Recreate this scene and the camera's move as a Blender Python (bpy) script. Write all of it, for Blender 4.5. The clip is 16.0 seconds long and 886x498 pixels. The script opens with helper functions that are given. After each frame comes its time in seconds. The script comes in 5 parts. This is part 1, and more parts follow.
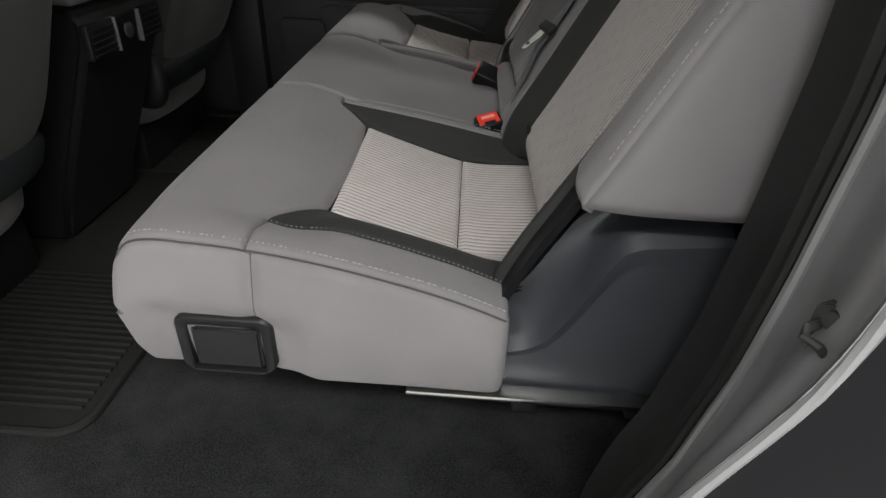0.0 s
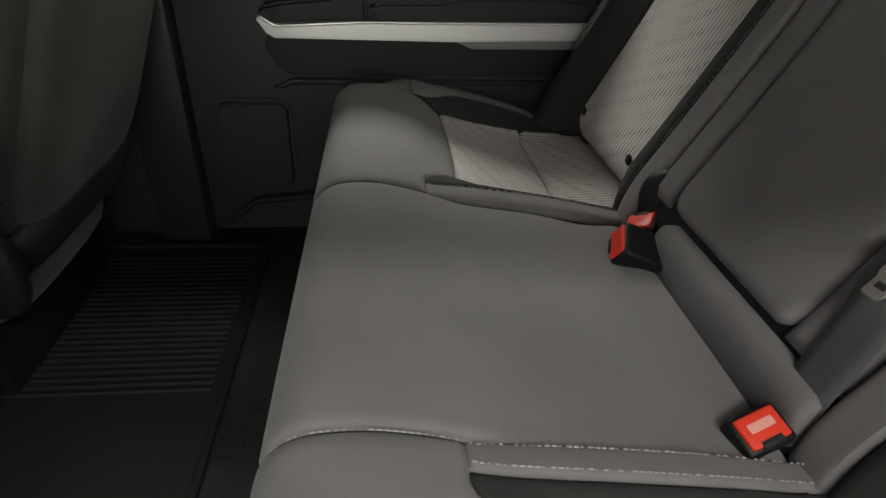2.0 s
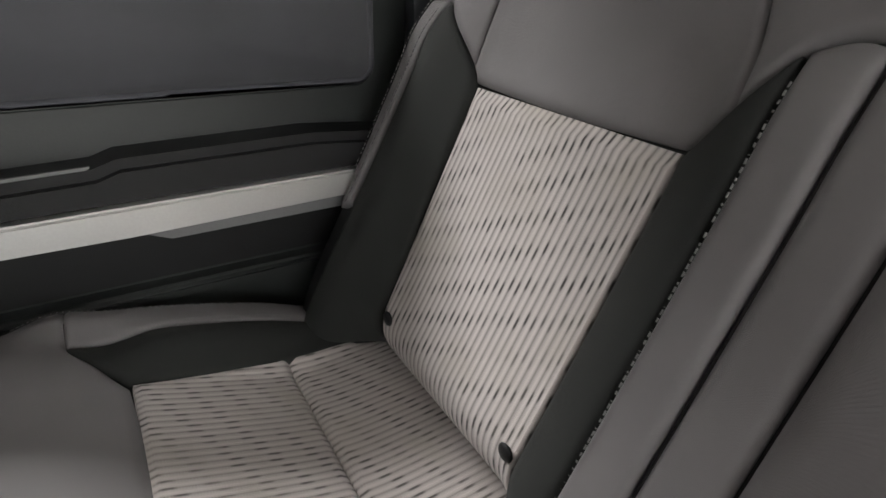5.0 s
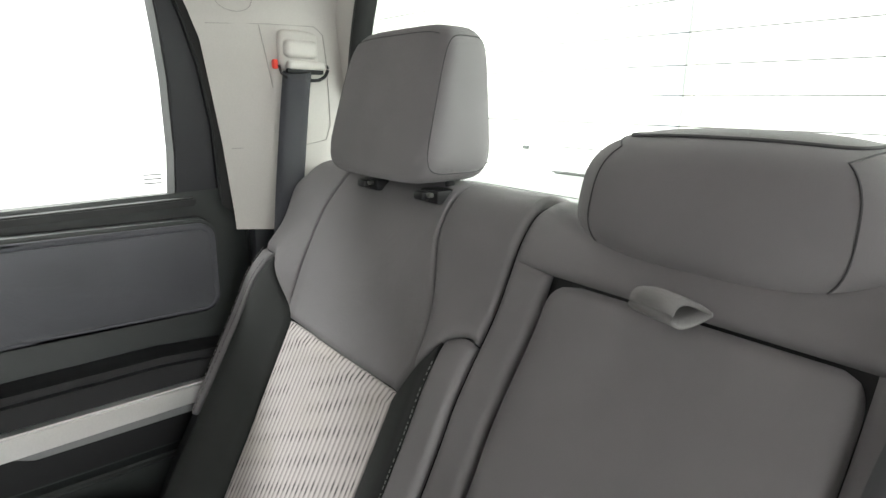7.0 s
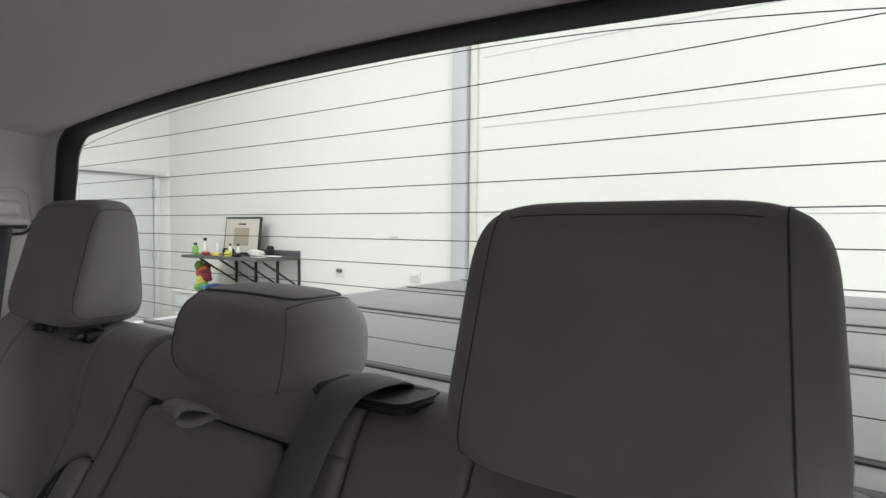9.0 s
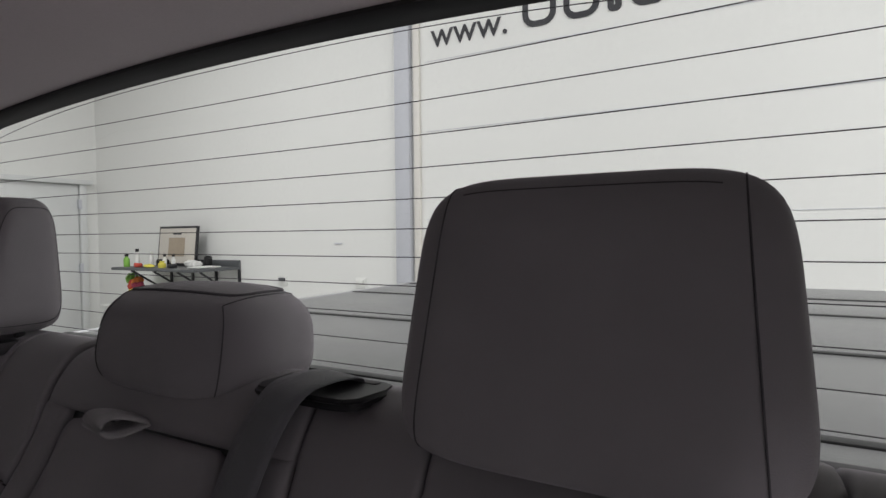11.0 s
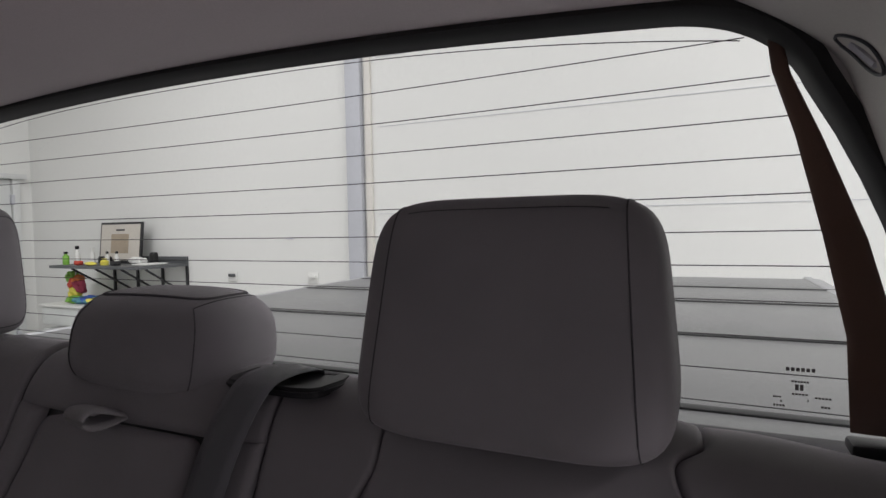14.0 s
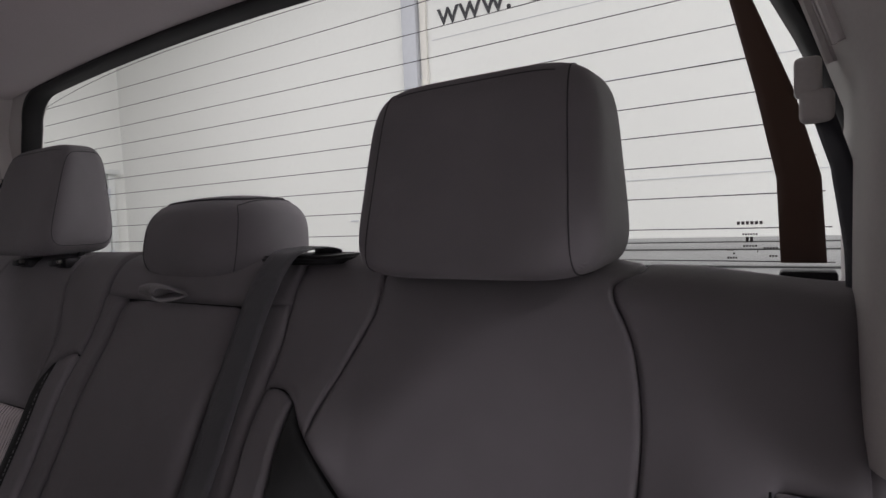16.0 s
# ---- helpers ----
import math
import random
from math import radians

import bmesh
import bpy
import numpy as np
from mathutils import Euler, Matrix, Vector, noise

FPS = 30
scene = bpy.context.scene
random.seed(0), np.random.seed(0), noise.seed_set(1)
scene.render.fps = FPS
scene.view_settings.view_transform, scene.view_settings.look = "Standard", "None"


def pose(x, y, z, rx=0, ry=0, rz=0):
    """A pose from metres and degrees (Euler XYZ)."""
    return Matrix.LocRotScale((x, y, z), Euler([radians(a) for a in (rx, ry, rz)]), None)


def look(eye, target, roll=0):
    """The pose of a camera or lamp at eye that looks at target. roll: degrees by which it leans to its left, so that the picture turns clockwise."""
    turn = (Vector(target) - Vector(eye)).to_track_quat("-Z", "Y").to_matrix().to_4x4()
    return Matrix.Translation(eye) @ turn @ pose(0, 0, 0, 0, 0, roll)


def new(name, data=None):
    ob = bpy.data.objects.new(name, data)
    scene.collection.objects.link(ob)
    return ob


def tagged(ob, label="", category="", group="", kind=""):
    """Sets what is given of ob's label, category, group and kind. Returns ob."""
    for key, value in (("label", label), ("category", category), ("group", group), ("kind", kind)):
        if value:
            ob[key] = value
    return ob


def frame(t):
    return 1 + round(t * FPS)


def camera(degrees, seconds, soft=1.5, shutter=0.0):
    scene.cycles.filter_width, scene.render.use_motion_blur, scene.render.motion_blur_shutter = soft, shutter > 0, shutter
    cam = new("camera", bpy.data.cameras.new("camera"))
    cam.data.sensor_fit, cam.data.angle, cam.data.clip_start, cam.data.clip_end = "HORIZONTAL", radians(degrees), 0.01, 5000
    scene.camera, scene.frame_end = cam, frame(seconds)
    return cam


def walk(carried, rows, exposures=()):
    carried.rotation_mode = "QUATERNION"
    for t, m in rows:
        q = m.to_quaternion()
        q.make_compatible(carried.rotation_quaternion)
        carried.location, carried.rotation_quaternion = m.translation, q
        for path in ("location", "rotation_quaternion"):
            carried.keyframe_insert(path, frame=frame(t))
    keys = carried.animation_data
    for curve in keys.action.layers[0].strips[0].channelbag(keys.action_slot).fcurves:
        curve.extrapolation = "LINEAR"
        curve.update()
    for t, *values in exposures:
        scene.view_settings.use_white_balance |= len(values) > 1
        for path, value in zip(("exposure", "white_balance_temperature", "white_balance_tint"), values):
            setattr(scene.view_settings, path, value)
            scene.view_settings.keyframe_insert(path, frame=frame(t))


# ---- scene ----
cam = camera(76.0, 16.0)
PATH = [
    (0, (0.376, 0.278, 1.298), (0.338, 1.963, 0.221), 3.2),
    (0.5, (0.289, 0.382, 1.278), (0.262, 2.072, 0.208), 3.3),
    (1, (0.245, 0.609, 1.285), (0.215, 2.289, 0.202), 2.7),
    (1.5, (0.162, 0.79, 1.301), (0.238, 2.479, 0.232), 2.7),
    (2, (0.107, 1.0, 1.313), (0.31, 2.68, 0.246), 2.9),
    (2.5, (0.135, 1.193, 1.281), (0.41, 2.878, 0.239), 3.3),
    (3, (0.171, 1.361, 1.328), (0.479, 3.048, 0.299), 2.8),
    (3.5, (0.215, 1.461, 1.345), (0.645, 3.16, 0.382), 2.1),
    (3.7, (0.226, 1.478, 1.341), (0.757, 3.165, 0.402), 2.0),
    (5.8, (0.284, 1.514, 1.352), (1.272, 3.002, 0.452), 1.9),
    (6, (0.304, 1.495, 1.388), (1.272, 2.995, 0.486), 1.2),
    (6.2, (0.304, 1.460, 1.414), (1.327, 2.973, 0.598), 1.6),
    (6.5, (0.298, 1.412, 1.458), (1.401, 2.924, 0.752), 1.6),
    (7, (0.29, 1.294, 1.538), (1.516, 2.794, 1.042), 0.9),
    (7.5, (0.287, 1.165, 1.579), (1.632, 2.605, 1.237), 0.8),
    (8, (0.301, 1.065, 1.594), (1.752, 2.414, 1.325), 0.6),
    (8.5, (0.307, 0.986, 1.602), (1.859, 2.234, 1.419), 0.5),
    (9, (0.337, 0.948, 1.591), (1.973, 2.094, 1.515), 0.5),
    (9.5, (0.359, 0.935, 1.582), (2.041, 2.015, 1.52), 0.2),
    (9.7, (0.367, 0.933, 1.58), (2.064, 1.99, 1.515), 0.1),
    (11.8, (0.34, 0.979, 1.57), (2.119, 1.891, 1.511), -0.6),
    (12, (0.338, 0.977, 1.574), (2.132, 1.86, 1.5), -0.5),
    (12.5, (0.338, 0.947, 1.579), (2.139, 1.815, 1.502), -0.9),
    (13, (0.322, 0.932, 1.588), (2.129, 1.785, 1.51), -0.9),
    (13.5, (0.313, 0.933, 1.583), (2.127, 1.772, 1.504), -1.0),
    (14, (0.289, 0.923, 1.588), (2.104, 1.759, 1.506), -1.1),
    (14.5, (0.283, 0.907, 1.581), (2.089, 1.761, 1.496), -1.3),
    (15, (0.277, 0.889, 1.576), (2.076, 1.759, 1.484), -1.5),
    (15.5, (0.262, 0.858, 1.534), (2.035, 1.778, 1.435), -2.0),
    (15.8, (0.251, 0.834, 1.504), (1.987, 1.822, 1.404), -2.1),
    (16, (0.243, 0.817, 1.478), (1.943, 1.865, 1.372), -2.4),
]
EXPOSURES = [(0.0, -0.42, 6550, 8), (1.0, -0.10, 6650, 7), (1.6, -0.1, 6700, 7), (2.0, -0.20, 6800, 5), (2.6, -0.37, 6900, 6), (3.1, -0.15, 6950, 9), (3.7, 0.4, 6850, 9), (6.0, 1.06, 6450, 9), (7.2, 1.48, 6400, 5), (7.6, 1.40, 6400, 8),
             (8.0, 0.92, 6400, 9), (8.6, 0.20, 6350, 13), (9.3, -0.46, 6350, 18), (12.0, -0.80, 6350, 23), (16.0, -0.78, 6350, 26)]
walk(cam, [(t, look(eye, target, roll)) for t, eye, target, roll in PATH], EXPOSURES)

YC = 1.48          # centre line of the cab
FLOOR = 0.565      # cab floor
WALL_SIDE, WALL_REAR = 8.55, 4.6
YW = YC + 0.002  # middle of the rear window

# ---------------------------------------------------------------- light
world = bpy.data.worlds.new("world")
scene.world = world
world.use_nodes = True
world.node_tree.nodes["Background"].inputs[0].default_value = (1.0, 0.98, 0.95, 1)
world.node_tree.nodes["Background"].inputs[1].default_value = 0.05


def area_lamp(name, x, y, z, sx, sy, watts, colour):
    data = bpy.data.lights.new(name, "AREA")
    data.shape, data.size, data.size_y, data.energy, data.color = "RECTANGLE", sx, sy, watts, colour
    ob = new(name, data)
    ob.location = (x, y, z)
    return ob


WHITE = (1.0, 0.99, 0.985)
area_lamp("shop_lamp_a", 0.8, -2.55, 4.6, 5.0, 0.4, 415, WHITE)
area_lamp("shop_lamp_b", -0.2, 5.2, 4.6, 6.0, 1.2, 300, WHITE)
area_lamp("shop_lamp_c", 1.9, 1.5, 5.0, 0.5, 5.0, 170, WHITE)
area_lamp("shop_lamp_d", -3.2, 2.0, 4.6, 0.6, 6.0, 25, WHITE)
# unseen fill lamp, added to brighten what faces the open doorway
side_fill = area_lamp("side_fill_lamp", 0.5, -3.6, 2.1, 4.5, 2.6, 55, (0.97, 0.99, 1.0))
side_fill.rotation_euler = (radians(82), 0, 0)


# ---------------------------------------------------------------- materials
def material(name):
    m = bpy.data.materials.new(name)
    m.use_nodes = True
    nt = m.node_tree
    bsdf = nt.nodes["Principled BSDF"]
    return m, nt, bsdf


def noise_tex(nt, scale, detail=4.0, coord=None, rough=0.55):
    n = nt.nodes.new("ShaderNodeTexNoise")
    n.inputs["Scale"].default_value, n.inputs["Detail"].default_value, n.inputs["Roughness"].default_value = scale, detail, rough
    if coord is not None:
        nt.links.new(coord, n.inputs["Vector"])
    return n.outputs["Fac"]


def ramp(nt, fac, stops):
    r = nt.nodes.new("ShaderNodeValToRGB")
    els = r.color_ramp.elements
    while len(els) < len(stops):
        els.new(0.5)
    for e, (p, c) in zip(els, stops):
        e.position, e.color = p, (*c, 1)
    nt.links.new(fac, r.inputs[0])
    return r.outputs[0]


def maths(nt, op, a, b=None, c=None):
    n = nt.nodes.new("ShaderNodeMath")
    n.operation = op
    for k, v in enumerate((a, b, c)):
        if v is None:
            continue
        if isinstance(v, (int, float)):
            n.inputs[k].default_value = v
        else:
            nt.links.new(v, n.inputs[k])
    return n.outputs[0]


def mix(nt, fac, a, b, mode="MIX"):
    n = nt.nodes.new("ShaderNodeMix")
    n.data_type, n.blend_type = "RGBA", mode
    for k, v in ((0, fac), (6, a), (7, b)):
        if isinstance(v, (int, float)):
            n.inputs[k].default_value = v
        elif isinstance(v, tuple):
            n.inputs[k].default_value = (*v, 1)
        else:
            nt.links.new(v, n.inputs[k])
    return n.outputs[2]


def ramp_value(nt, fac, a, b):
    n = nt.nodes.new("ShaderNodeMapRange")
    n.inputs["From Min"].default_value, n.inputs["From Max"].default_value = a, b
    n.clamp = True
    nt.links.new(fac, n.inputs["Value"])
    return n.outputs[0]


def bump(nt, bsdf, height, strength, distance=0.001):
    b = nt.nodes.new("ShaderNodeBump")
    b.inputs["Strength"].default_value, b.inputs["Distance"].default_value = strength, distance
    nt.links.new(height, b.inputs["Height"])
    nt.links.new(b.outputs[0], bsdf.inputs["Normal"])


def objcoord(nt):
    return nt.nodes.new("ShaderNodeTexCoord").outputs["Object"]


def plain(name, colour, rough=0.5, metal=0.0, grain=60.0, vary=0.12, bumpy=0.15, dist=0.0006, big=4.0, spec=0.5):
    """A surface with variation at two scales and a fine grain."""
    m, nt, bsdf = material(name)
    co = objcoord(nt)
    small = noise_tex(nt, grain, 4, co)
    large = noise_tex(nt, big, 3, co)
    both = maths(nt, "ADD", maths(nt, "MULTIPLY", small, 0.5), maths(nt, "MULTIPLY", large, 0.5))
    lo = tuple(c * (1 - vary) for c in colour)
    hi = tuple(min(1, c * (1 + vary)) for c in colour)
    nt.links.new(ramp(nt, both, [(0.3, lo), (0.7, hi)]), bsdf.inputs["Base Color"])
    r = ramp(nt, large, [(0.3, (rough * 0.88,) * 3), (0.7, (min(1, rough * 1.12),) * 3)])
    nt.links.new(r, bsdf.inputs["Roughness"])
    bsdf.inputs["Metallic"].default_value = metal
    bsdf.inputs["Specular IOR Level"].default_value = spec
    if bumpy:
        bump(nt, bsdf, small, bumpy, dist)
    return m


SOFT = set()


def cloth(name, colour, rough=0.75, twill=900.0, strength=0.35, sheen=0.15, vary=0.1):
    """Seat cloth: a fine twill, soft stains, a little sheen."""
    m, nt, bsdf = material(name)
    co = objcoord(nt)
    w = nt.nodes.new("ShaderNodeTexWave")
    w.wave_type, w.bands_direction = "BANDS", "DIAGONAL"
    w.inputs["Scale"].default_value, w.inputs["Distortion"].default_value, w.inputs["Detail"].default_value = twill, 0.6, 1.0
    nt.links.new(co, w.inputs["Vector"])
    fine = noise_tex(nt, 700, 2, co)
    soil = noise_tex(nt, 7, 4, co)
    lo, hi = tuple(c * (1 - vary) for c in colour), tuple(c * (1 + vary) for c in colour)
    base = ramp(nt, soil, [(0.3, lo), (0.72, hi)])
    weave = maths(nt, "MULTIPLY_ADD", w.outputs["Fac"], 0.28, 0.86)
    col = mix(nt, 1.0, base, weave, "MULTIPLY")
    nt.links.new(col, bsdf.inputs["Base Color"])
    bsdf.inputs["Roughness"].default_value = rough
    bsdf.inputs["Sheen Weight"].default_value = sheen
    bsdf.inputs["Sheen Roughness"].default_value = 0.4
    folds = nt.nodes.new("ShaderNodeBump")
    folds.inputs["Strength"].default_value, folds.inputs["Distance"].default_value = 0.35, 0.012
    nt.links.new(noise_tex(nt, 9, 2, co), folds.inputs["Height"])
    bump(nt, bsdf, maths(nt, "ADD", w.outputs["Fac"], fine), strength, 0.0004)
    last = bsdf.inputs["Normal"].links[0].from_node
    nt.links.new(folds.outputs[0], last.inputs["Normal"])
    SOFT.add(name)
    return m


def ribbed_cloth(name, dashes=0.9, grooves=0.7, ticks=0.0, light=1.0, slant=0.13):
    """Light ribbed insert: ribs run along v; lens-shaped openings show the dark ground in slanting rows,
    and fine cross threads tick the grooves."""
    m, nt, bsdf = material(name)
    uv = nt.nodes.new("ShaderNodeTexCoord").outputs["UV"]
    sep = nt.nodes.new("ShaderNodeSeparateXYZ")
    nt.links.new(uv, sep.inputs[0])
    u, v = sep.outputs[0], sep.outputs[1]
    period = 0.0088
    cell = maths(nt, "DIVIDE", u, period)
    pair = maths(nt, "FLOOR", maths(nt, "MULTIPLY", maths(nt, "ADD", cell, 0.5), 0.5))
    across = maths(nt, "FRACT", cell)
    groove = maths(nt, "SMOOTH_MIN", maths(nt, "MULTIPLY", maths(nt, "ABSOLUTE", maths(nt, "SUBTRACT", across, 0.5)), 2.0), 1.0, 0.1)
    line = maths(nt, "POWER", groove, 1.9)
    # openings: the two grooves of a pair part together, each pair a little further along than its neighbour
    along = maths(nt, "FRACT", maths(nt, "ADD", maths(nt, "DIVIDE", v, 0.036), maths(nt, "MULTIPLY", pair, 2 * slant)))
    far = maths(nt, "ABSOLUTE", maths(nt, "SUBTRACT", along, 0.4))
    dash = ramp_value(nt, far, 0.24, 0.10)
    patch = noise_tex(nt, 13, 3, uv)
    dash = maths(nt, "MULTIPLY", dash, ramp_value(nt, patch, 0.36, 0.50))
    wide = ramp_value(nt, groove, 0.60, 0.82)
    mark = maths(nt, "MULTIPLY", dash, wide)
    tick = ramp_value(nt, maths(nt, "ABSOLUTE", maths(nt, "SUBTRACT", maths(nt, "FRACT", maths(nt, "DIVIDE", v, 0.0026)), 0.5)), 0.12, 0.30)
    fine = noise_tex(nt, 900, 2, uv)
    blotch = noise_tex(nt, 26, 4, uv)
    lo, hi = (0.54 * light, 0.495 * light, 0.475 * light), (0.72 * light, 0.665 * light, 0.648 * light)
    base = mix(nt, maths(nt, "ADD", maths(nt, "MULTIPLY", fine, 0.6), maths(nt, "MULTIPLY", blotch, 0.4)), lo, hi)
    depth = maths(nt, "MULTIPLY", line, grooves)
    if ticks:
        depth = maths(nt, "MULTIPLY", depth, maths(nt, "MULTIPLY_ADD", tick, ticks, 1.0 - ticks))
    base = mix(nt, depth, base, (0.095, 0.080, 0.075))
    base = mix(nt, maths(nt, "MULTIPLY", mark, dashes), base, (0.026, 0.022, 0.021))
    soil = noise_tex(nt, 9, 4, uv)
    base = mix(nt, maths(nt, "MULTIPLY", ramp_value(nt, soil, 0.48, 0.85), 0.8), base, (0.42, 0.385, 0.33))
    nt.links.new(base, bsdf.inputs["Base Color"])
    bsdf.inputs["Roughness"].default_value = 0.85
    bsdf.inputs["Sheen Weight"].default_value = 0.2
    bump(nt, bsdf, maths(nt, "SUBTRACT", fine, maths(nt, "MULTIPLY", groove, 2.0)), 0.5, 0.0012)
    SOFT.add(name)
    return m


GREY = cloth("grey_seat_cloth", (0.197, 0.186, 0.193))
DARK = cloth("charcoal_seat_cloth", (0.021, 0.0228, 0.0217), rough=0.85, twill=1200, sheen=0.03)
RIB = ribbed_cloth("ribbed_insert_cloth", 0.75, 0.62, 0.25)
RIB_UPRIGHT = ribbed_cloth("ribbed_back_cloth", 0.92, 0.75, 0.0)
# near seat: shade toned into the back's cloth, light into the cushion's
RIB_NEAR_SHADED = ribbed_cloth("shaded_ribbed_back_cloth", 0.45, 0.80, 0.75, 0.70, 0.30)
RIB_NEAR_LIT = ribbed_cloth("lit_ribbed_insert_cloth", 0.22, 0.82, 0.28, 1.13)
THREAD = plain("grey_thread", (0.33, 0.325, 0.32), 0.8, grain=600, bumpy=0)
THREAD_MID = plain("mid_grey_thread", (0.18, 0.18, 0.177), 0.8, grain=600, bumpy=0)
THREAD_DARK = plain("dark_thread", (0.06, 0.058, 0.06), 0.8, grain=600, bumpy=0)
BLACK = plain("black_plastic", (0.011, 0.011, 0.012), 0.45, grain=450, bumpy=0.25, spec=0.35)
CHARCOAL = plain("charcoal_plastic", (0.043, 0.046, 0.053), 0.36, grain=500, bumpy=0.3)
CHARCOAL_DOOR = plain("charcoal_door_plastic", (0.025, 0.028, 0.0275), 0.42, grain=420, bumpy=0.3, spec=0.5)
RUBBER = plain("black_rubber", (0.014, 0.014, 0.014), 0.6, grain=300, bumpy=0.2)
MATRUBBER = plain("mat_rubber", (0.015, 0.015, 0.014), 0.8, grain=220, vary=0.3, bumpy=0.3, spec=0.25)
def pile(name, colour):
    """Cut-pile carpet: fibres, trodden patches, pale lint and grit."""
    m, nt, bsdf = material(name)
    co = objcoord(nt)
    fibre, patch, lint = noise_tex(nt, 420, 3, co, 0.7), noise_tex(nt, 7, 5, co, 0.65), noise_tex(nt, 150, 2, co)
    base = ramp(nt, fibre, [(0.32, tuple(c * 0.35 for c in colour)), (0.68, tuple(c * 2.0 for c in colour))])
    base = mix(nt, ramp_value(nt, patch, 0.42, 0.68), base, tuple(c * 2.1 for c in colour))
    base = mix(nt, maths(nt, "MULTIPLY", ramp_value(nt, lint, 0.73, 0.78), 0.5), base, (0.16, 0.16, 0.15))
    nt.links.new(base, bsdf.inputs["Base Color"])
    bsdf.inputs["Roughness"].default_value = 0.97
    bsdf.inputs["Specular IOR Level"].default_value = 0.15
    bump(nt, bsdf, fibre, 1.0, 0.004)
    return m


CARPET = pile("charcoal_carpet", (0.022, 0.023, 0.023))
SATIN = plain("satin_silver_trim", (0.74, 0.73, 0.72), 0.34, metal=0.75, grain=300, vary=0.05, bumpy=0.05)
CHROME = plain("bright_steel", (0.62, 0.62, 0.60), 0.25, metal=1.0, grain=200, vary=0.05, bumpy=0.03)
PAINT = plain("grey_metallic_paint", (0.34, 0.34, 0.35), 0.38, metal=0.35, grain=900, vary=0.1, bumpy=0.02)
BEIGE = plain("light_grey_pillar_plastic", (0.60, 0.575, 0.545), 0.6, grain=350, vary=0.05, bumpy=0.2)
HEADLINER = plain("grey_headliner_fabric", (0.68, 0.620, 0.618), 0.95, grain=420, vary=0.06, bumpy=0.4)
DOORFABRIC = cloth("door_insert_fabric", (0.100, 0.100, 0.113), rough=0.8, twill=700)
SEATBACK = cloth("charcoal_front_seat_cloth", (0.070, 0.068, 0.067), rough=0.8)
RED = plain("red_button_plastic", (0.85, 0.055, 0.03), 0.35, grain=200, vary=0.05, bumpy=0.02)
BELT = cloth("seat_belt_webbing", (0.105, 0.107, 0.114), rough=0.45, twill=1600, strength=0.5)
BROWNBELT = cloth("brown_tinged_webbing", (0.15, 0.085, 0.058), rough=0.7, twill=1600, strength=0.5)
SIDEBELT = cloth("dark_side_webbing", (0.045, 0.046, 0.056), rough=0.5, twill=1600, strength=0.5)
LOOPCLOTH = cloth("pull_loop_cloth", (0.175, 0.168, 0.166), twill=1200)
WALLWHITE = plain("white_shop_wall", (0.80, 0.80, 0.775), 0.7, grain=25, vary=0.03, bumpy=0.1, big=0.7)
GREYWALL = plain("unseen_grey_wall", (0.28, 0.28, 0.28), 0.7, grain=25, vary=0.05, bumpy=0.1, big=0.7)
COLUMN = plain("pale_grey_column", (0.55, 0.56, 0.60), 0.6, grain=30, vary=0.04, bumpy=0.1)
CONCRETE = plain("grey_concrete", (0.42, 0.42, 0.41), 0.6, grain=30, vary=0.15, bumpy=0.3, big=0.8)
TONNEAU = plain("black_tonneau_vinyl", (0.13, 0.13, 0.131), 0.33, grain=700, vary=0.15, bumpy=0.5, dist=0.0012, big=3)
GLASSINK = plain("black_print", (0.02, 0.02, 0.02), 0.6, grain=200, bumpy=0)


def glass(name, tint):
    m, nt, bsdf = material(name)
    nt.nodes.remove(bsdf)
    t = nt.nodes.new("ShaderNodeBsdfTransparent")
    t.inputs[0].default_value = (*tint, 1)
    g = nt.nodes.new("ShaderNodeBsdfGlossy")
    g.inputs["Roughness"].default_value = 0.02
    f = nt.nodes.new("ShaderNodeFresnel")
    f.inputs[0].default_value = 1.25
    mx = nt.nodes.new("ShaderNodeMixShader")
    nt.links.new(maths(nt, "MULTIPLY", f.outputs[0], 0.35), mx.inputs[0])
    nt.links.new(t.outputs[0], mx.inputs[1])
    nt.links.new(g.outputs[0], mx.inputs[2])
    nt.links.new(mx.outputs[0], nt.nodes["Material Output"].inputs[0])
    return m


GLASS = glass("clear_window_glass", (0.93, 0.95, 0.94))
REARGLASS = glass("green_tinted_window_glass", (0.825, 0.890, 0.825))


# ---------------------------------------------------------------- mesh helpers
def link_mesh(name, bm, mat, parent=None, label="", smooth=True, loc=None):
    me = bpy.data.meshes.new(name)
    bm.normal_update()
    if smooth:
        for f in bm.faces:
            f.smooth = True
    bm.to_mesh(me)
    bm.free()
    if smooth and mat.name not in SOFT:
        me.set_sharp_from_angle(angle=radians(42))
    me.materials.append(mat)
    ob = new(name, me)
    if parent is not None:
        ob.parent = parent
    if label:
        ob["label"] = label
    return ob


def part(name, bm, mat, parent, label="", smooth=True):
    return link_mesh(name, bm, mat, parent, label, smooth)


def thing(name, label, category, group="", kind="", at=(0, 0, 0)):
    ob = new(name)
    ob.empty_display_size = 0.05
    ob.location = (0, 0, 0)
    return tagged(ob, label, category, group, kind)


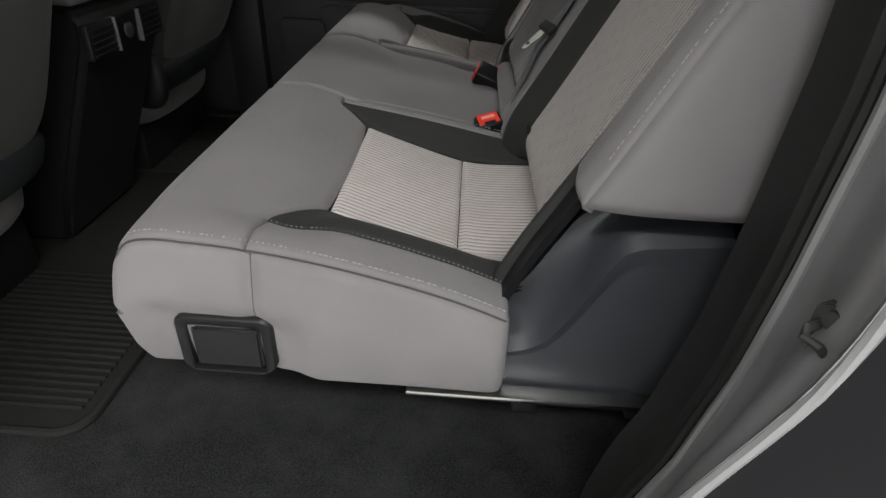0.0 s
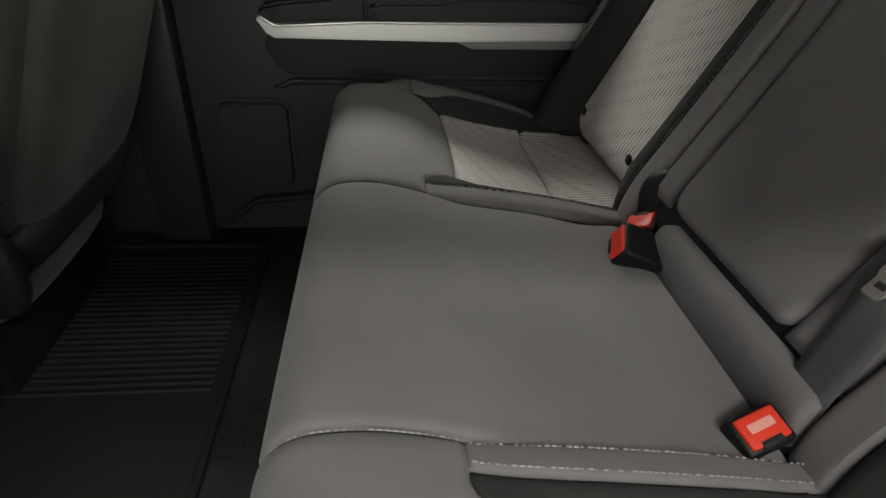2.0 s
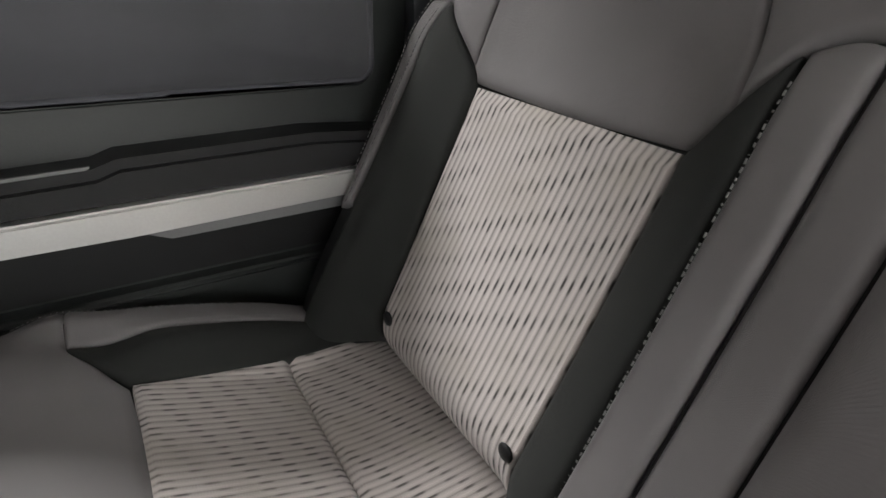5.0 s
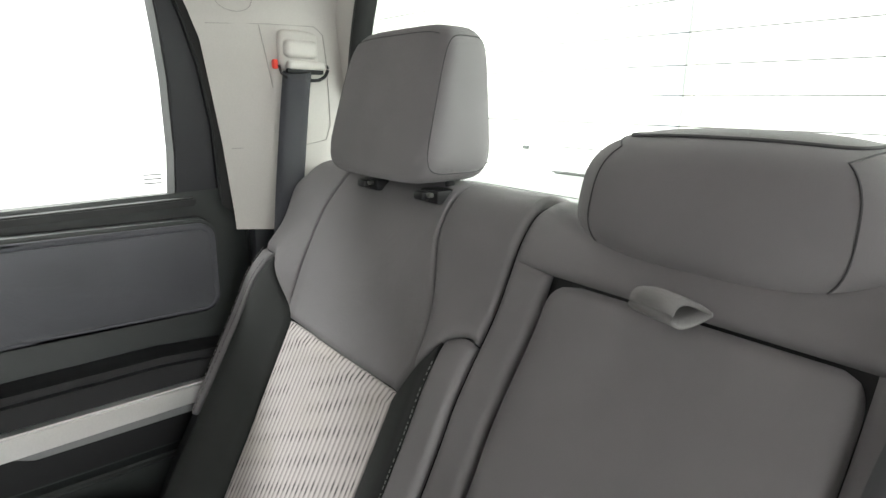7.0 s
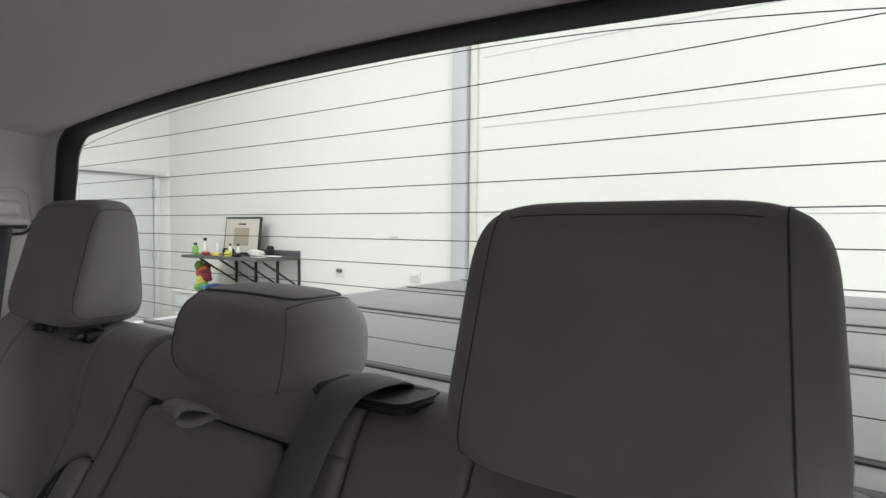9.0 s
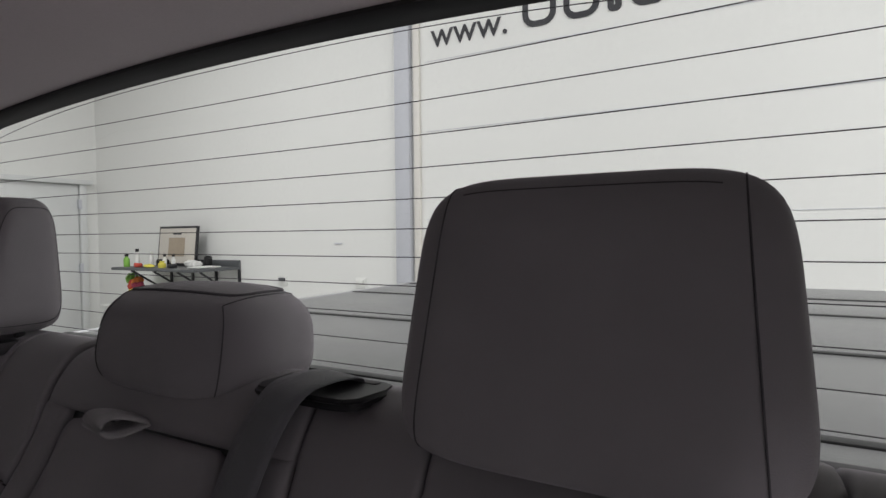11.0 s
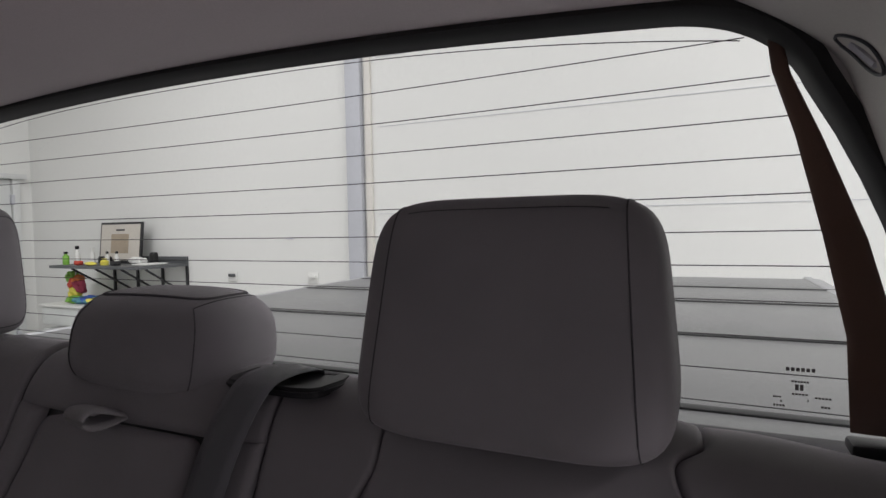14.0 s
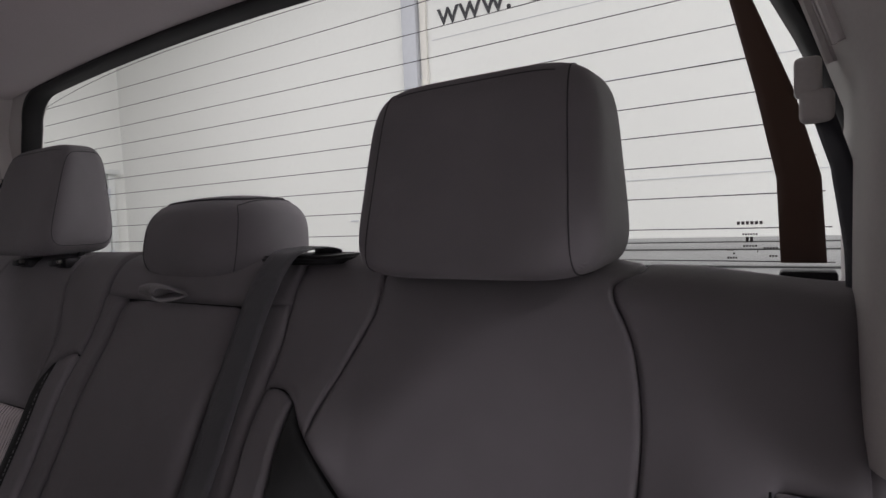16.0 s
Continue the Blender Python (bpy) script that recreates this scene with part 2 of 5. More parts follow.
def catmull(points, q):
    """A point on a smooth curve through the points; q counts them."""
    n = len(points) - 1
    i = min(max(int(q), 0), n - 1)
    f = q - i
    p1, p2 = np.array(points[i], float), np.array(points[i + 1], float)
    p0 = np.array(points[i - 1], float) if i > 0 else 2 * p1 - p2
    p3 = np.array(points[i + 2], float) if i + 2 <= n else 2 * p2 - p1
    return 0.5 * (2 * p1 + (p2 - p0) * f + (2 * p0 - 5 * p1 + 4 * p2 - p3) * f * f + (3 * p1 - p0 - 3 * p2 + p3) * f ** 3)


def smooth01(x):
    x = min(max(x, 0.0), 1.0)
    return x * x * (3 - 2 * x)


def panel_mesh(surface, left, right, na, nb, out, puff=0.004, edge=0.012, skirt=0.012, ribs=0.0, uvs=False, open_sides=""):
    """A padded panel on a surface. surface(s, q) gives a place; left(b) and right(b) give (s, q) along the two long sides.
    The rim is drawn in, so that neighbouring panels meet in a seam; out is a vector roughly outward."""
    bm = bmesh.new()
    out = Vector(out)
    P = np.zeros((na + 1, nb + 1, 3))
    S = np.zeros((na + 1, nb + 1, 2))
    for i in range(na + 1):
        for j in range(nb + 1):
            a, b = i / na, j / nb
            l, r = left(b), right(b)
            s, q = l[0] + (r[0] - l[0]) * a, l[1] + (r[1] - l[1]) * a
            P[i, j] = surface(s, q)
            S[i, j] = s, q
    da = np.gradient(P, axis=0)
    db = np.gradient(P, axis=1)
    N = np.cross(da, db)
    N /= np.linalg.norm(N, axis=2, keepdims=True) + 1e-12
    flip = (N @ np.array(out)).mean() < 0
    if flip:
        N = -N
    la = np.concatenate([np.zeros((1, nb + 1)), np.cumsum(np.linalg.norm(np.diff(P, axis=0), axis=2), 0)])
    lb = np.concatenate([np.zeros((na + 1, 1)), np.cumsum(np.linalg.norm(np.diff(P, axis=1), axis=2), 1)], 1)
    d = np.full((na + 1, nb + 1), 1e3)
    if "l" not in open_sides:
        d = np.minimum(d, la)
    if "r" not in open_sides:
        d = np.minimum(d, la[-1:] - la)
    if "b" not in open_sides:
        d = np.minimum(d, lb)
    if "t" not in open_sides:
        d = np.minimum(d, lb[:, -1:] - lb)
    t = np.clip(d / edge, 0, 1)
    off = puff * np.sqrt(np.clip(1 - (1 - t) ** 2, 0, 1))
    if ribs:
        off = off + ribs * (np.abs(np.cos(math.pi * la / 0.0088)) - 0.5) * t
    Q = P + N * off[..., None]
    verts = [[bm.verts.new(Q[i, j]) for j in range(nb + 1)] for i in range(na + 1)]
    uvl = bm.loops.layers.uv.new("UVMap")
    where = {}
    for i in range(na + 1):
        for j in range(nb + 1):
            where[verts[i][j]] = (la[i, j], lb[i, j])
    for i in range(na):
        for j in range(nb):
            quad = [verts[i][j], verts[i + 1][j], verts[i + 1][j + 1], verts[i][j + 1]]
            bm.faces.new(quad[::-1] if flip else quad)
    # skirt, so that the panel has body at its rim
    rim = [(i, 0) for i in range(na)] + [(na, j) for j in range(nb)] + [(i, nb) for i in range(na, 0, -1)] + [(0, j) for j in range(nb, 0, -1)]
    low = [bm.verts.new(Q[i, j] - N[i, j] * skirt) for i, j in rim]
    for (i, j), v in zip(rim, low):
        where[v] = (la[i, j], lb[i, j])
    for k in range(len(rim)):
        k2 = (k + 1) % len(rim)
        a, b = verts[rim[k][0]][rim[k][1]], verts[rim[k2][0]][rim[k2][1]]
        quad = [b, a, low[k], low[k2]]
        bm.faces.new(quad[::-1] if flip else quad)
    for f in bm.faces:
        for loop in f.loops:
            loop[uvl].uv = where[loop.vert]
    return bm


def tube(bm, points, radius, sides=6, closed=False):
    pts = [Vector(p) for p in points]
    rings = []
    n = len(pts)
    for k, p in enumerate(pts):
        a = pts[(k - 1) % n] if closed or k > 0 else p
        b = pts[(k + 1) % n] if closed or k < n - 1 else p
        d = (b - a).normalized()
        u = d.cross(Vector((0.13, 0.27, 0.95)))
        if u.length < 1e-4:
            u = d.cross(Vector((1, 0, 0)))
        u.normalize()
        w = d.cross(u)
        rings.append([bm.verts.new(p + radius * (math.cos(2 * math.pi * m / sides) * u + math.sin(2 * math.pi * m / sides) * w)) for m in range(sides)])
    for k in range(n if closed else n - 1):
        r0, r1 = rings[k], rings[(k + 1) % n]
        for m in range(sides):
            bm.faces.new((r0[m], r0[(m + 1) % sides], r1[(m + 1) % sides], r1[m]))
    if not closed:
        bm.faces.new(rings[0][::-1])
        bm.faces.new(rings[-1])
    return bm


def ribbon(bm, points, widths, normal_hint, thick=0.0012):
    """A strap: points along its middle, widths as vectors across it."""
    rows = []
    n = len(points)
    for k in range(n):
        p, w = Vector(points[k]), Vector(widths[k]) * 0.5
        d = (Vector(points[min(k + 1, n - 1)]) - Vector(points[max(k - 1, 0)])).normalized()
        nn = w.cross(d).normalized() * thick
        if nn.dot(Vector(normal_hint)) < 0:
            nn = -nn
        rows.append([bm.verts.new(p - w), bm.verts.new(p - w * 0.5 + nn), bm.verts.new(p + w * 0.5 + nn), bm.verts.new(p + w), bm.verts.new(p + w - nn), bm.verts.new(p - w - nn)])
    for k in range(n - 1):
        for m in range(6):
            bm.faces.new((rows[k][m], rows[k][(m + 1) % 6], rows[k + 1][(m + 1) % 6], rows[k + 1][m]))
    bm.faces.new(rows[0][::-1])
    bm.faces.new(rows[-1])
    return bm


def box(bm, x0, x1, y0, y1, z0, z1, bevel=0.0, segs=2, m=None):
    """A box with rounded edges, added to a bmesh."""
    made = bmesh.ops.create_cube(bm, size=1.0)["verts"]
    for v in made:
        v.co = Vector(((x0 + x1) / 2 + v.co.x * (x1 - x0), (y0 + y1) / 2 + v.co.y * (y1 - y0), (z0 + z1) / 2 + v.co.z * (z1 - z0)))
    if bevel:
        edges = list({e for v in made for e in v.link_edges})
        res = bmesh.ops.bevel(bm, geom=edges, offset=bevel, segments=segs, affect="EDGES", profile=0.5)
        made = list({v for f in res["faces"] for v in f.verts} | {v for v in made if v.is_valid})
    if m is not None:
        for v in made:
            v.co = m @ v.co
    return bm


def boxed(*args, **kw):
    return box(bmesh.new(), *args, **kw)


def prism(outline, axis, lo, hi, bevel=0.0, segs=2):
    """A flat outline of two coordinates drawn out along the third axis."""
    bm = bmesh.new()
    def place(p, w):
        return {"x": (w, p[0], p[1]), "y": (p[0], w, p[1]), "z": (p[0], p[1], w)}[axis]
    a = [bm.verts.new(place(p, lo)) for p in outline]
    b = [bm.verts.new(place(p, hi)) for p in outline]
    bm.faces.new(a)
    bm.faces.new(b[::-1])
    n = len(outline)
    for k in range(n):
        bm.faces.new((a[k], b[k], b[(k + 1) % n], a[(k + 1) % n]))
    bmesh.ops.recalc_face_normals(bm, faces=bm.faces)
    if bevel:
        bmesh.ops.bevel(bm, geom=[e for e in bm.edges if len(e.link_faces) == 2 and e.calc_face_angle(0) > 0.6], offset=bevel, segments=segs, affect="EDGES")
    return bm


def round_outline(x0, x1, z0, z1, r, steps=6):
    out = []
    for cx, cz, a0 in ((x1 - r, z1 - r, 0), (x0 + r, z1 - r, 90), (x0 + r, z0 + r, 180), (x1 - r, z0 + r, 270)):
        for k in range(steps + 1):
            a = radians(a0 + 90 * k / steps)
            out.append((cx + r * math.cos(a), cz + r * math.sin(a)))
    return out


def stitch(bm, path, length=0.0040, gap=0.0018, radius=0.0007, lift=0.0016, out=(0, 0, 1)):
    """Single thread stitches along a path of places."""
    pts = [Vector(p) for p in path]
    o = Vector(out).normalized() * lift
    run = 0.0
    for a, b in zip(pts[:-1], pts[1:]):
        d = b - a
        total = d.length
        if total < 1e-6:
            continue
        d.normalize()
        while run < total:
            s = a + d * run + o
            e = a + d * min(run + length, total) + o
            u = d.cross(o).normalized() * radius
            w = o.normalized() * radius
            vs = [bm.verts.new(c) for c in (s - u, s + w, s + u, e - u, e + w, e + u)]
            bm.faces.new((vs[0], vs[1], vs[4], vs[3]))
            bm.faces.new((vs[1], vs[2], vs[5], vs[4]))
            run += length + gap
        run -= total
    return bm


# ---------------------------------------------------------------- rear seats
CUSHION = [(0.120, 0.822), (0.086, 0.832), (0.050, 0.857), (0.023, 0.902), (0.015, 0.950), (0.040, 0.982), (0.088, 0.988),
           (0.14, 0.978), (0.175, 0.965), (0.214, 0.947), (0.30, 0.917), (0.387, 0.893), (0.47, 0.893), (0.545, 0.90)]
BACK = [(0.425, 0.84), (0.452, 0.90), (0.488, 0.968), (0.524, 1.035), (0.568, 1.12), (0.618, 1.22), (0.652, 1.30), (0.683, 1.375),
        (0.70, 1.41), (0.722, 1.432), (0.755, 1.437), (0.785, 1.42), (0.795, 1.37), (0.795, 1.25)]


def arch(points):
    qs = np.linspace(0, len(points) - 1, 60)
    p = np.array([catmull(points, q) for q in qs])
    return p[:, 0], p[:, 1]


OUTER_ARCH = arch([(0.05, 0.984), (0.10, 0.987), (0.16, 0.983), (0.23, 0.973), (0.30, 0.958), (0.37, 0.939), (0.42, 0.921), (0.47, 0.900), (0.53, 0.875)])
INNER_ARCH = arch([(0.05, 0.975), (0.10, 0.977), (0.16, 0.968), (0.23, 0.960), (0.30, 0.950), (0.37, 0.938), (0.43, 0.925), (0.53, 0.905)])


def cushion_outer(side):
    def surface(s, q):
        x, z = catmull(CUSHION, q)
        if side < 0:
            x += smooth01((s - 0.58) / 0.14) * float(np.interp(q, [0, 1, 2, 3, 4, 5, 6], [-0.050, -0.036, -0.019, 0.003, 0.011, 0.004, 0.0]))
        if q > 6:
            # the bolsters arch over from the front roll to the rear
            outer = float(np.interp(x, OUTER_ARCH[0], OUTER_ARCH[1]))
            inner = float(np.interp(x, INNER_ARCH[0], INNER_ARCH[1]))
            f = smooth01((x - 0.15) / 0.11)
            z += max(0.0, outer - z) * smooth01((s - 0.575) / 0.075) * (f + (1 - f) * smooth01((s - 0.655) / 0.05)) + max(0.0, inner - z) * smooth01((0.30 - s) / 0.07)
        # crown of the front roll, and the sides rolled down
        z -= 0.006 * max(0, (s - 0.69) / 0.045) ** 2 * (1 if q > 4 else 0)
        if side > 0:
            z -= 0.022 * smooth01((s - 0.62) / 0.10) * smooth01((0.17 - x) / 0.08) * smooth01((q - 3) / 2)
        z -= 0.004 * smooth01((0.225 - s) / 0.03) * (1 if q > 4 else 0)
        if side > 0:
            s, z = s - 0.014 * smooth01((s - 0.60) / 0.12), z - (0.010 * smooth01((s - 0.60) / 0.06) * smooth01((x - 0.12) / 0.1) if q > 6 else 0.0)
        return x, YC + side * s, z
    return surface


def cushion_mid():
    def surface(s, q):
        x, z = catmull(CUSHION, q)
        k = smooth01((x - 0.15) / 0.2) if q > 5 else 0.0
        z += k * 0.028 - 0.035 * smooth01((x - 0.435) / 0.035) * (1 if q > 9 else 0) - 0.002 * (s / 0.19) ** 4 - 0.001 * (1 if q > 4 else 0)
        return x, YC + s, z
    return surface


def near_roll(s, z):
    """How far the outer roll of the double section stands forward: a sharper ridge below, a soft one above."""
    low = smooth01((1.27 - z) / 0.09)
    ridge = smooth01((s - 0.610) / 0.060) * 1.15
    return low * ridge + (1 - low) * 1.05 * smooth01((s - 0.56) / 0.08)


def back_outer(side):
    def surface(s, q):
        x, z = catmull(BACK, q)
        k = smooth01((1.36 - z) / 0.12) if q < 8 else 0.0
        fwd = smooth01((0.31 - s) / 0.07) * 0.7 + (smooth01((s - 0.56) / 0.08) * 1.05 if side > 0 else near_roll(s, z))
        x -= k * 0.030 * fwd
        if q < 2.1:
            tuck = (2.1 - q) / 1.2
            x += 0.060 * tuck ** 1.6 * (1 - 0.85 * min(fwd, 1.0))
            z += 0.022 * tuck ** 1.6 * (1 - 0.85 * min(fwd, 1.0))
        if side > 0:
            z += 0.005 * smooth01((q - 5.5) / 2.5)
        z += k * 0.012 * fwd
        top = smooth01((q - 7.0) / 2.5)
        z -= top * (0.035 * smooth01((s - 0.655) / 0.06) if side > 0 else 0.010 * smooth01((s - 0.50) / 0.06) + 0.012 * smooth01((s - 0.575) / 0.13))
        x += 0.012 * smooth01((s - 0.685) / 0.03)
        return x, YC + side * s, z
    return surface


def back_mid():
    def surface(s, q):
        x, z = catmull(BACK, q)
        k = smooth01((1.36 - z) / 0.12) if q < 8 else 0.0
        x -= k * 0.02
        if q < 2.1:
            x += 0.016 * smooth01((2.1 - q) / 1.1)
        return x, YC + s, z
    return surface


def line(surface, curve, steps, lift=0.003, out=(0, 0, 1)):
    o = Vector(out).normalized() * lift
    return [Vector(surface(*curve(k / steps))) + o for k in range(steps + 1)]


def sew(seat, path, out, thread=None):
    part("stitching", stitch(bmesh.new(), path, radius=0.0009, out=out), thread or THREAD, seat, "dark thread" if thread else "pale grey thread")


def build_outer(side, seat):
    """Cushion and backrest panels of an outer seat."""
    S = cushion_outer(side)
    rib = RIB if side > 0 else RIB_NEAR_LIT
    up = (-0.3, 0, 1)
    # front panel: from under the front edge up to the insert, with two horns beside it
    e_q = 9.0
    def slope(m_):
        return 0.3 * smooth01(m_) + 0.7 * min(max(m_, 0.0), 1.0)
    def front_top(s):
        if s < 0.237:
            return 7.65
        if s < 0.292:
            return 7.65 + (e_q - 7.65) * smooth01((s - 0.237) / 0.055)
        if s < 0.575:
            return e_q + 0.10 * math.sin(math.pi * (s - 0.292) / 0.283)
        if s < 0.654:
            return 7.65 + (e_q - 7.65) * slope((0.654 - s) / 0.079)
        return 7.65
    def grid_panel(s0, s1, q0, q1, **kw):
        """A panel between two values of s whose ends follow functions of s."""
        na = kw.pop("na", 24)
        nb = kw.pop("nb", 24)
        f0 = q0 if callable(q0) else (lambda s: q0)
        f1 = q1 if callable(q1) else (lambda s: q1)
        def warped(s, b):
            return S(s, f0(s) + (f1(s) - f0(s)) * b)
        return panel_mesh(warped, lambda b: (s0, b), lambda b: (s1, b), na, nb, up, **kw)
    part("cushion_front", grid_panel(0.205, 0.728, 0.75, front_top, na=150, nb=36, puff=0.004), GREY, seat)
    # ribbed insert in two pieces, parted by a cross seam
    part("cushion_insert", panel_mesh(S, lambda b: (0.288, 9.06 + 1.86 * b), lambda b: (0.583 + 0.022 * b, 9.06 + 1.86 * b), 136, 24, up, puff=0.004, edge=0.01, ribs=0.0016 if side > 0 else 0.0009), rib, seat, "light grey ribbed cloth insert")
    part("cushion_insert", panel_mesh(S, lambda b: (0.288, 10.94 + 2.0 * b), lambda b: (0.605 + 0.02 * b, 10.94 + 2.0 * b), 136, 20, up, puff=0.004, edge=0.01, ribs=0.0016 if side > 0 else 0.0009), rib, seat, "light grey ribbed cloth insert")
    # charcoal bolsters either side of the insert
    def horn(q, f=smooth01):
        """How far the rim of the front panel has come from the bolster's tip to the insert's corner, at q."""
        want, lo, hi = min(max((q - 7.65) / (e_q - 7.65), 0.0), 1.0), 0.0, 1.0
        for _ in range(24):
            m_ = (lo + hi) / 2
            lo, hi = (m_, hi) if f(m_) < want else (lo, m_)
        return lo
    def outer_dark_l(b):
        q = 7.68 + (5.2 if side > 0 else 4.05) * b
        return (0.654 - 0.069 * horn(q, slope) + 0.022 * max(0, (q - 9) / 3.6), q)
    part("cushion_bolster", panel_mesh(S, outer_dark_l, lambda b: (0.657 + 0.017 * b + 0.004 * math.sin(math.pi * b), 7.68 + (5.2 if side > 0 else 4.05) * b), 16, 60, up, puff=0.004, edge=0.007), DARK, seat, "charcoal cloth bolster")
    def inner_dark_r(b):
        q = 7.68 + 5.2 * b
        return (0.237 + 0.049 * horn(q), q)
    part("cushion_bolster", panel_mesh(S, lambda b: (0.232 + 0.004 * math.sin(math.pi * b), 7.68 + 5.2 * b), inner_dark_r, 16, 60, up, puff=0.004, edge=0.007), DARK, seat, "charcoal cloth bolster")
    # grey strips outside them
    part("cushion_edge", panel_mesh(S, lambda b: (0.659 + 0.013 * b + 0.004 * math.sin(math.pi * b), 7.68 + 3.95 * b), lambda b: (0.7285, 7.68 + 3.95 * b), 14, 60, up, puff=0.004, edge=0.008), GREY, seat)
    part("cushion_edge", panel_mesh(S, lambda b: (0.203, 7.68 + 5.0 * b), lambda b: (0.230 + 0.004 * math.sin(math.pi * b), 7.68 + 5.0 * b), 8, 60, up, puff=0.003, edge=0.006), GREY, seat)
    # upright outer side
    def side_surface(h, b):
        x, y, z = S(0.728, 3.2 + 8.45 * b)
        low = float(np.interp(b, [0, 0.06, 0.13, 0.20, 0.28, 0.40, 0.52, 0.60, 0.72, 1.0], [0.895, 0.872, 0.846, 0.823, 0.815, 0.812, 0.809, 0.802, 0.797, 0.803]))
        foot = x + (float(np.interp(b, [0, 0.06, 0.13, 0.20, 0.28, 0.36], [0.026, 0.027, 0.031, 0.044, 0.067, 0.10])) - x) * smooth01((0.42 - b) / 0.06)
        bulge = 0.012 * math.sin(math.pi * min(max(h, 0), 1)) + 0.006 * h - 0.022 * smooth01((h - 0.84) / 0.16) ** 2 * smooth01((x - 0.06) / 0.06)
        bulge -= 0.007 * math.exp(-((x - 0.168) / 0.010) ** 2) * smooth01((0.80 - h) / 0.6)
        if side < 0:
            bulge -= 0.009 * smooth01((h - 0.36) / 0.16) * smooth01((0.235 - x) / 0.04) * smooth01((x - 0.03) / 0.04)
        bulge -= 0.020 * smooth01((x - 0.425) / 0.035)
        return x + (foot - x) * h, y + side * (0.0015 + bulge), z + (low - z) * h
    part("cushion_side", panel_mesh(side_surface, lambda b: (0.0, b), lambda b: (1.0, b), 24, 130, (0, side, 0), puff=0.004, edge=0.006, skirt=0.008), GREY, seat)
    bm = bmesh.new()
    tube(bm, [Vector(side_surface(0.02 + 0.5 * k / 12, 0.548)) + Vector((0, side * 0.0040, 0)) for k in range(13)], 0.0007, 5)
    part("seam", bm, THREAD_DARK, seat, "dark sewn seam")
    bm = bmesh.new()
    tube(bm, [Vector(S(0.7288, 4.2 + 7.4 * k / 90)) + Vector((0, side * 0.0018, 0.0012)) for k in range(91)], 0.0011, 5)
    part("seam", bm, THREAD_DARK, seat, "dark sewn seam")
    sew(seat, line(S, lambda b: (0.7205, 4.5 + 7.1 * b), 80, 0.0040), (0, side * 0.5, 1))
    sew(seat, line(S, lambda b: (0.664 + 0.013 * b + 0.004 * math.sin(math.pi * b), 7.75 + 3.85 * b), 60, 0.0058), (0, 0, 1), THREAD_MID)
    sew(seat, line(S, lambda b: (0.2095, 4.5 + 8.0 * b), 80, 0.0055), (0, 0, 1))
    sew(seat, line(S, lambda b: (0.225 + 0.004 * math.sin(math.pi * b), 7.75 + 4.8 * b), 40, 0.0030), (0, 0, 1))

    # backrest
    B = back_outer(side)
    fro = (-1, 0, 0.4)
    IL, IR = (0.290, 0.545) if side > 0 else (0.310, 0.606)
    IT = IR + (0.024 if side > 0 else 0.010)
    part("backrest_insert", panel_mesh(B, lambda b: (IL, 0.9 + 4.1 * b), lambda b: (IR + (IT - IR) * b, 0.9 + 4.1 * b + 0.0), 124, 30, fro, puff=0.005, edge=0.012, ribs=0.0016), RIB_UPRIGHT if side > 0 else RIB_NEAR_SHADED, seat, "light grey ribbed cloth insert")
    def tip_out(b):
        q = 0.7 + 5.2 * b
        return IR + 0.003 + (IT - IR) * min(q / 5.0, 1.0) + ((0.650 - IT) * (min(q - 5.0, 0.93) / 0.93) ** 1.25 if q > 5.0 else 0.0)
    part("backrest_bolster", panel_mesh(B, lambda b: (tip_out(b), 0.7 + 5.2 * b), lambda b: (0.672 - 0.016 * b if side > 0 else 0.676 - 0.026 * b, 0.7 + 5.2 * b), 16, 44, fro, puff=0.005, edge=0.01), DARK, seat, "charcoal cloth bolster")
    def tip_in(b):
        q = 0.7 + 5.2 * b
        return IL - 0.002 - ((IL - 0.240) * (min(q - 5.0, 0.89) / 0.89) ** 0.77 if q > 5.0 else 0.0)
    part("backrest_bolster", panel_mesh(B, lambda b: (0.236, 0.7 + 5.2 * b), lambda b: (tip_in(b), 0.7 + 5.2 * b), 12, 60, fro, puff=0.005, edge=0.01), DARK, seat, "charcoal cloth bolster")
    # inner and outer grey edges, the upper field and its wings
    def strip_in(b):
        return 0.664 - 0.012 * b
    if side < 0:
        part("backrest_edge", panel_mesh(B, lambda b: (strip_in(b), 3.22 + 2.73 * b), lambda b: (0.712 - 0.010 * b, 2.90 + 3.05 * b), 20, 60, fro, puff=0.004, edge=0.01, skirt=0.012), GREY, seat)
        sew(seat, line(B, lambda b: (strip_in(b) + 0.005, 3.28 + 2.6 * b), 36, 0.005, fro), fro, THREAD_MID)
    else:
        part("backrest_edge", panel_mesh(B, lambda b: (0.675 - 0.016 * b, 3.16 + 2.79 * b), lambda b: (0.712 - 0.010 * b, 2.93 + 3.02 * b), 10, 40, fro, puff=0.004, edge=0.01, skirt=0.02), GREY, seat)
    def back_side(h, b):
        q = 2.86 + 0.07 * max(0.0, 1 - h / 0.3) ** 2 * (1 - b) + 6.34 * b
        x, y, z = B(0.712 - 0.010 * min(b / 0.5, 1), q)
        zz = z + (0.012 * (1 - b) - 0.01 * b) * h
        xr = 0.70 + 0.06 * smooth01((z - 1.0) / 0.3)
        return x + (max(xr, x + 0.05) - x) * h, YC + side * (0.712 - 0.010 * min(b / 0.5, 1) + 0.02 * math.sin(math.pi / 2 * h)), zz
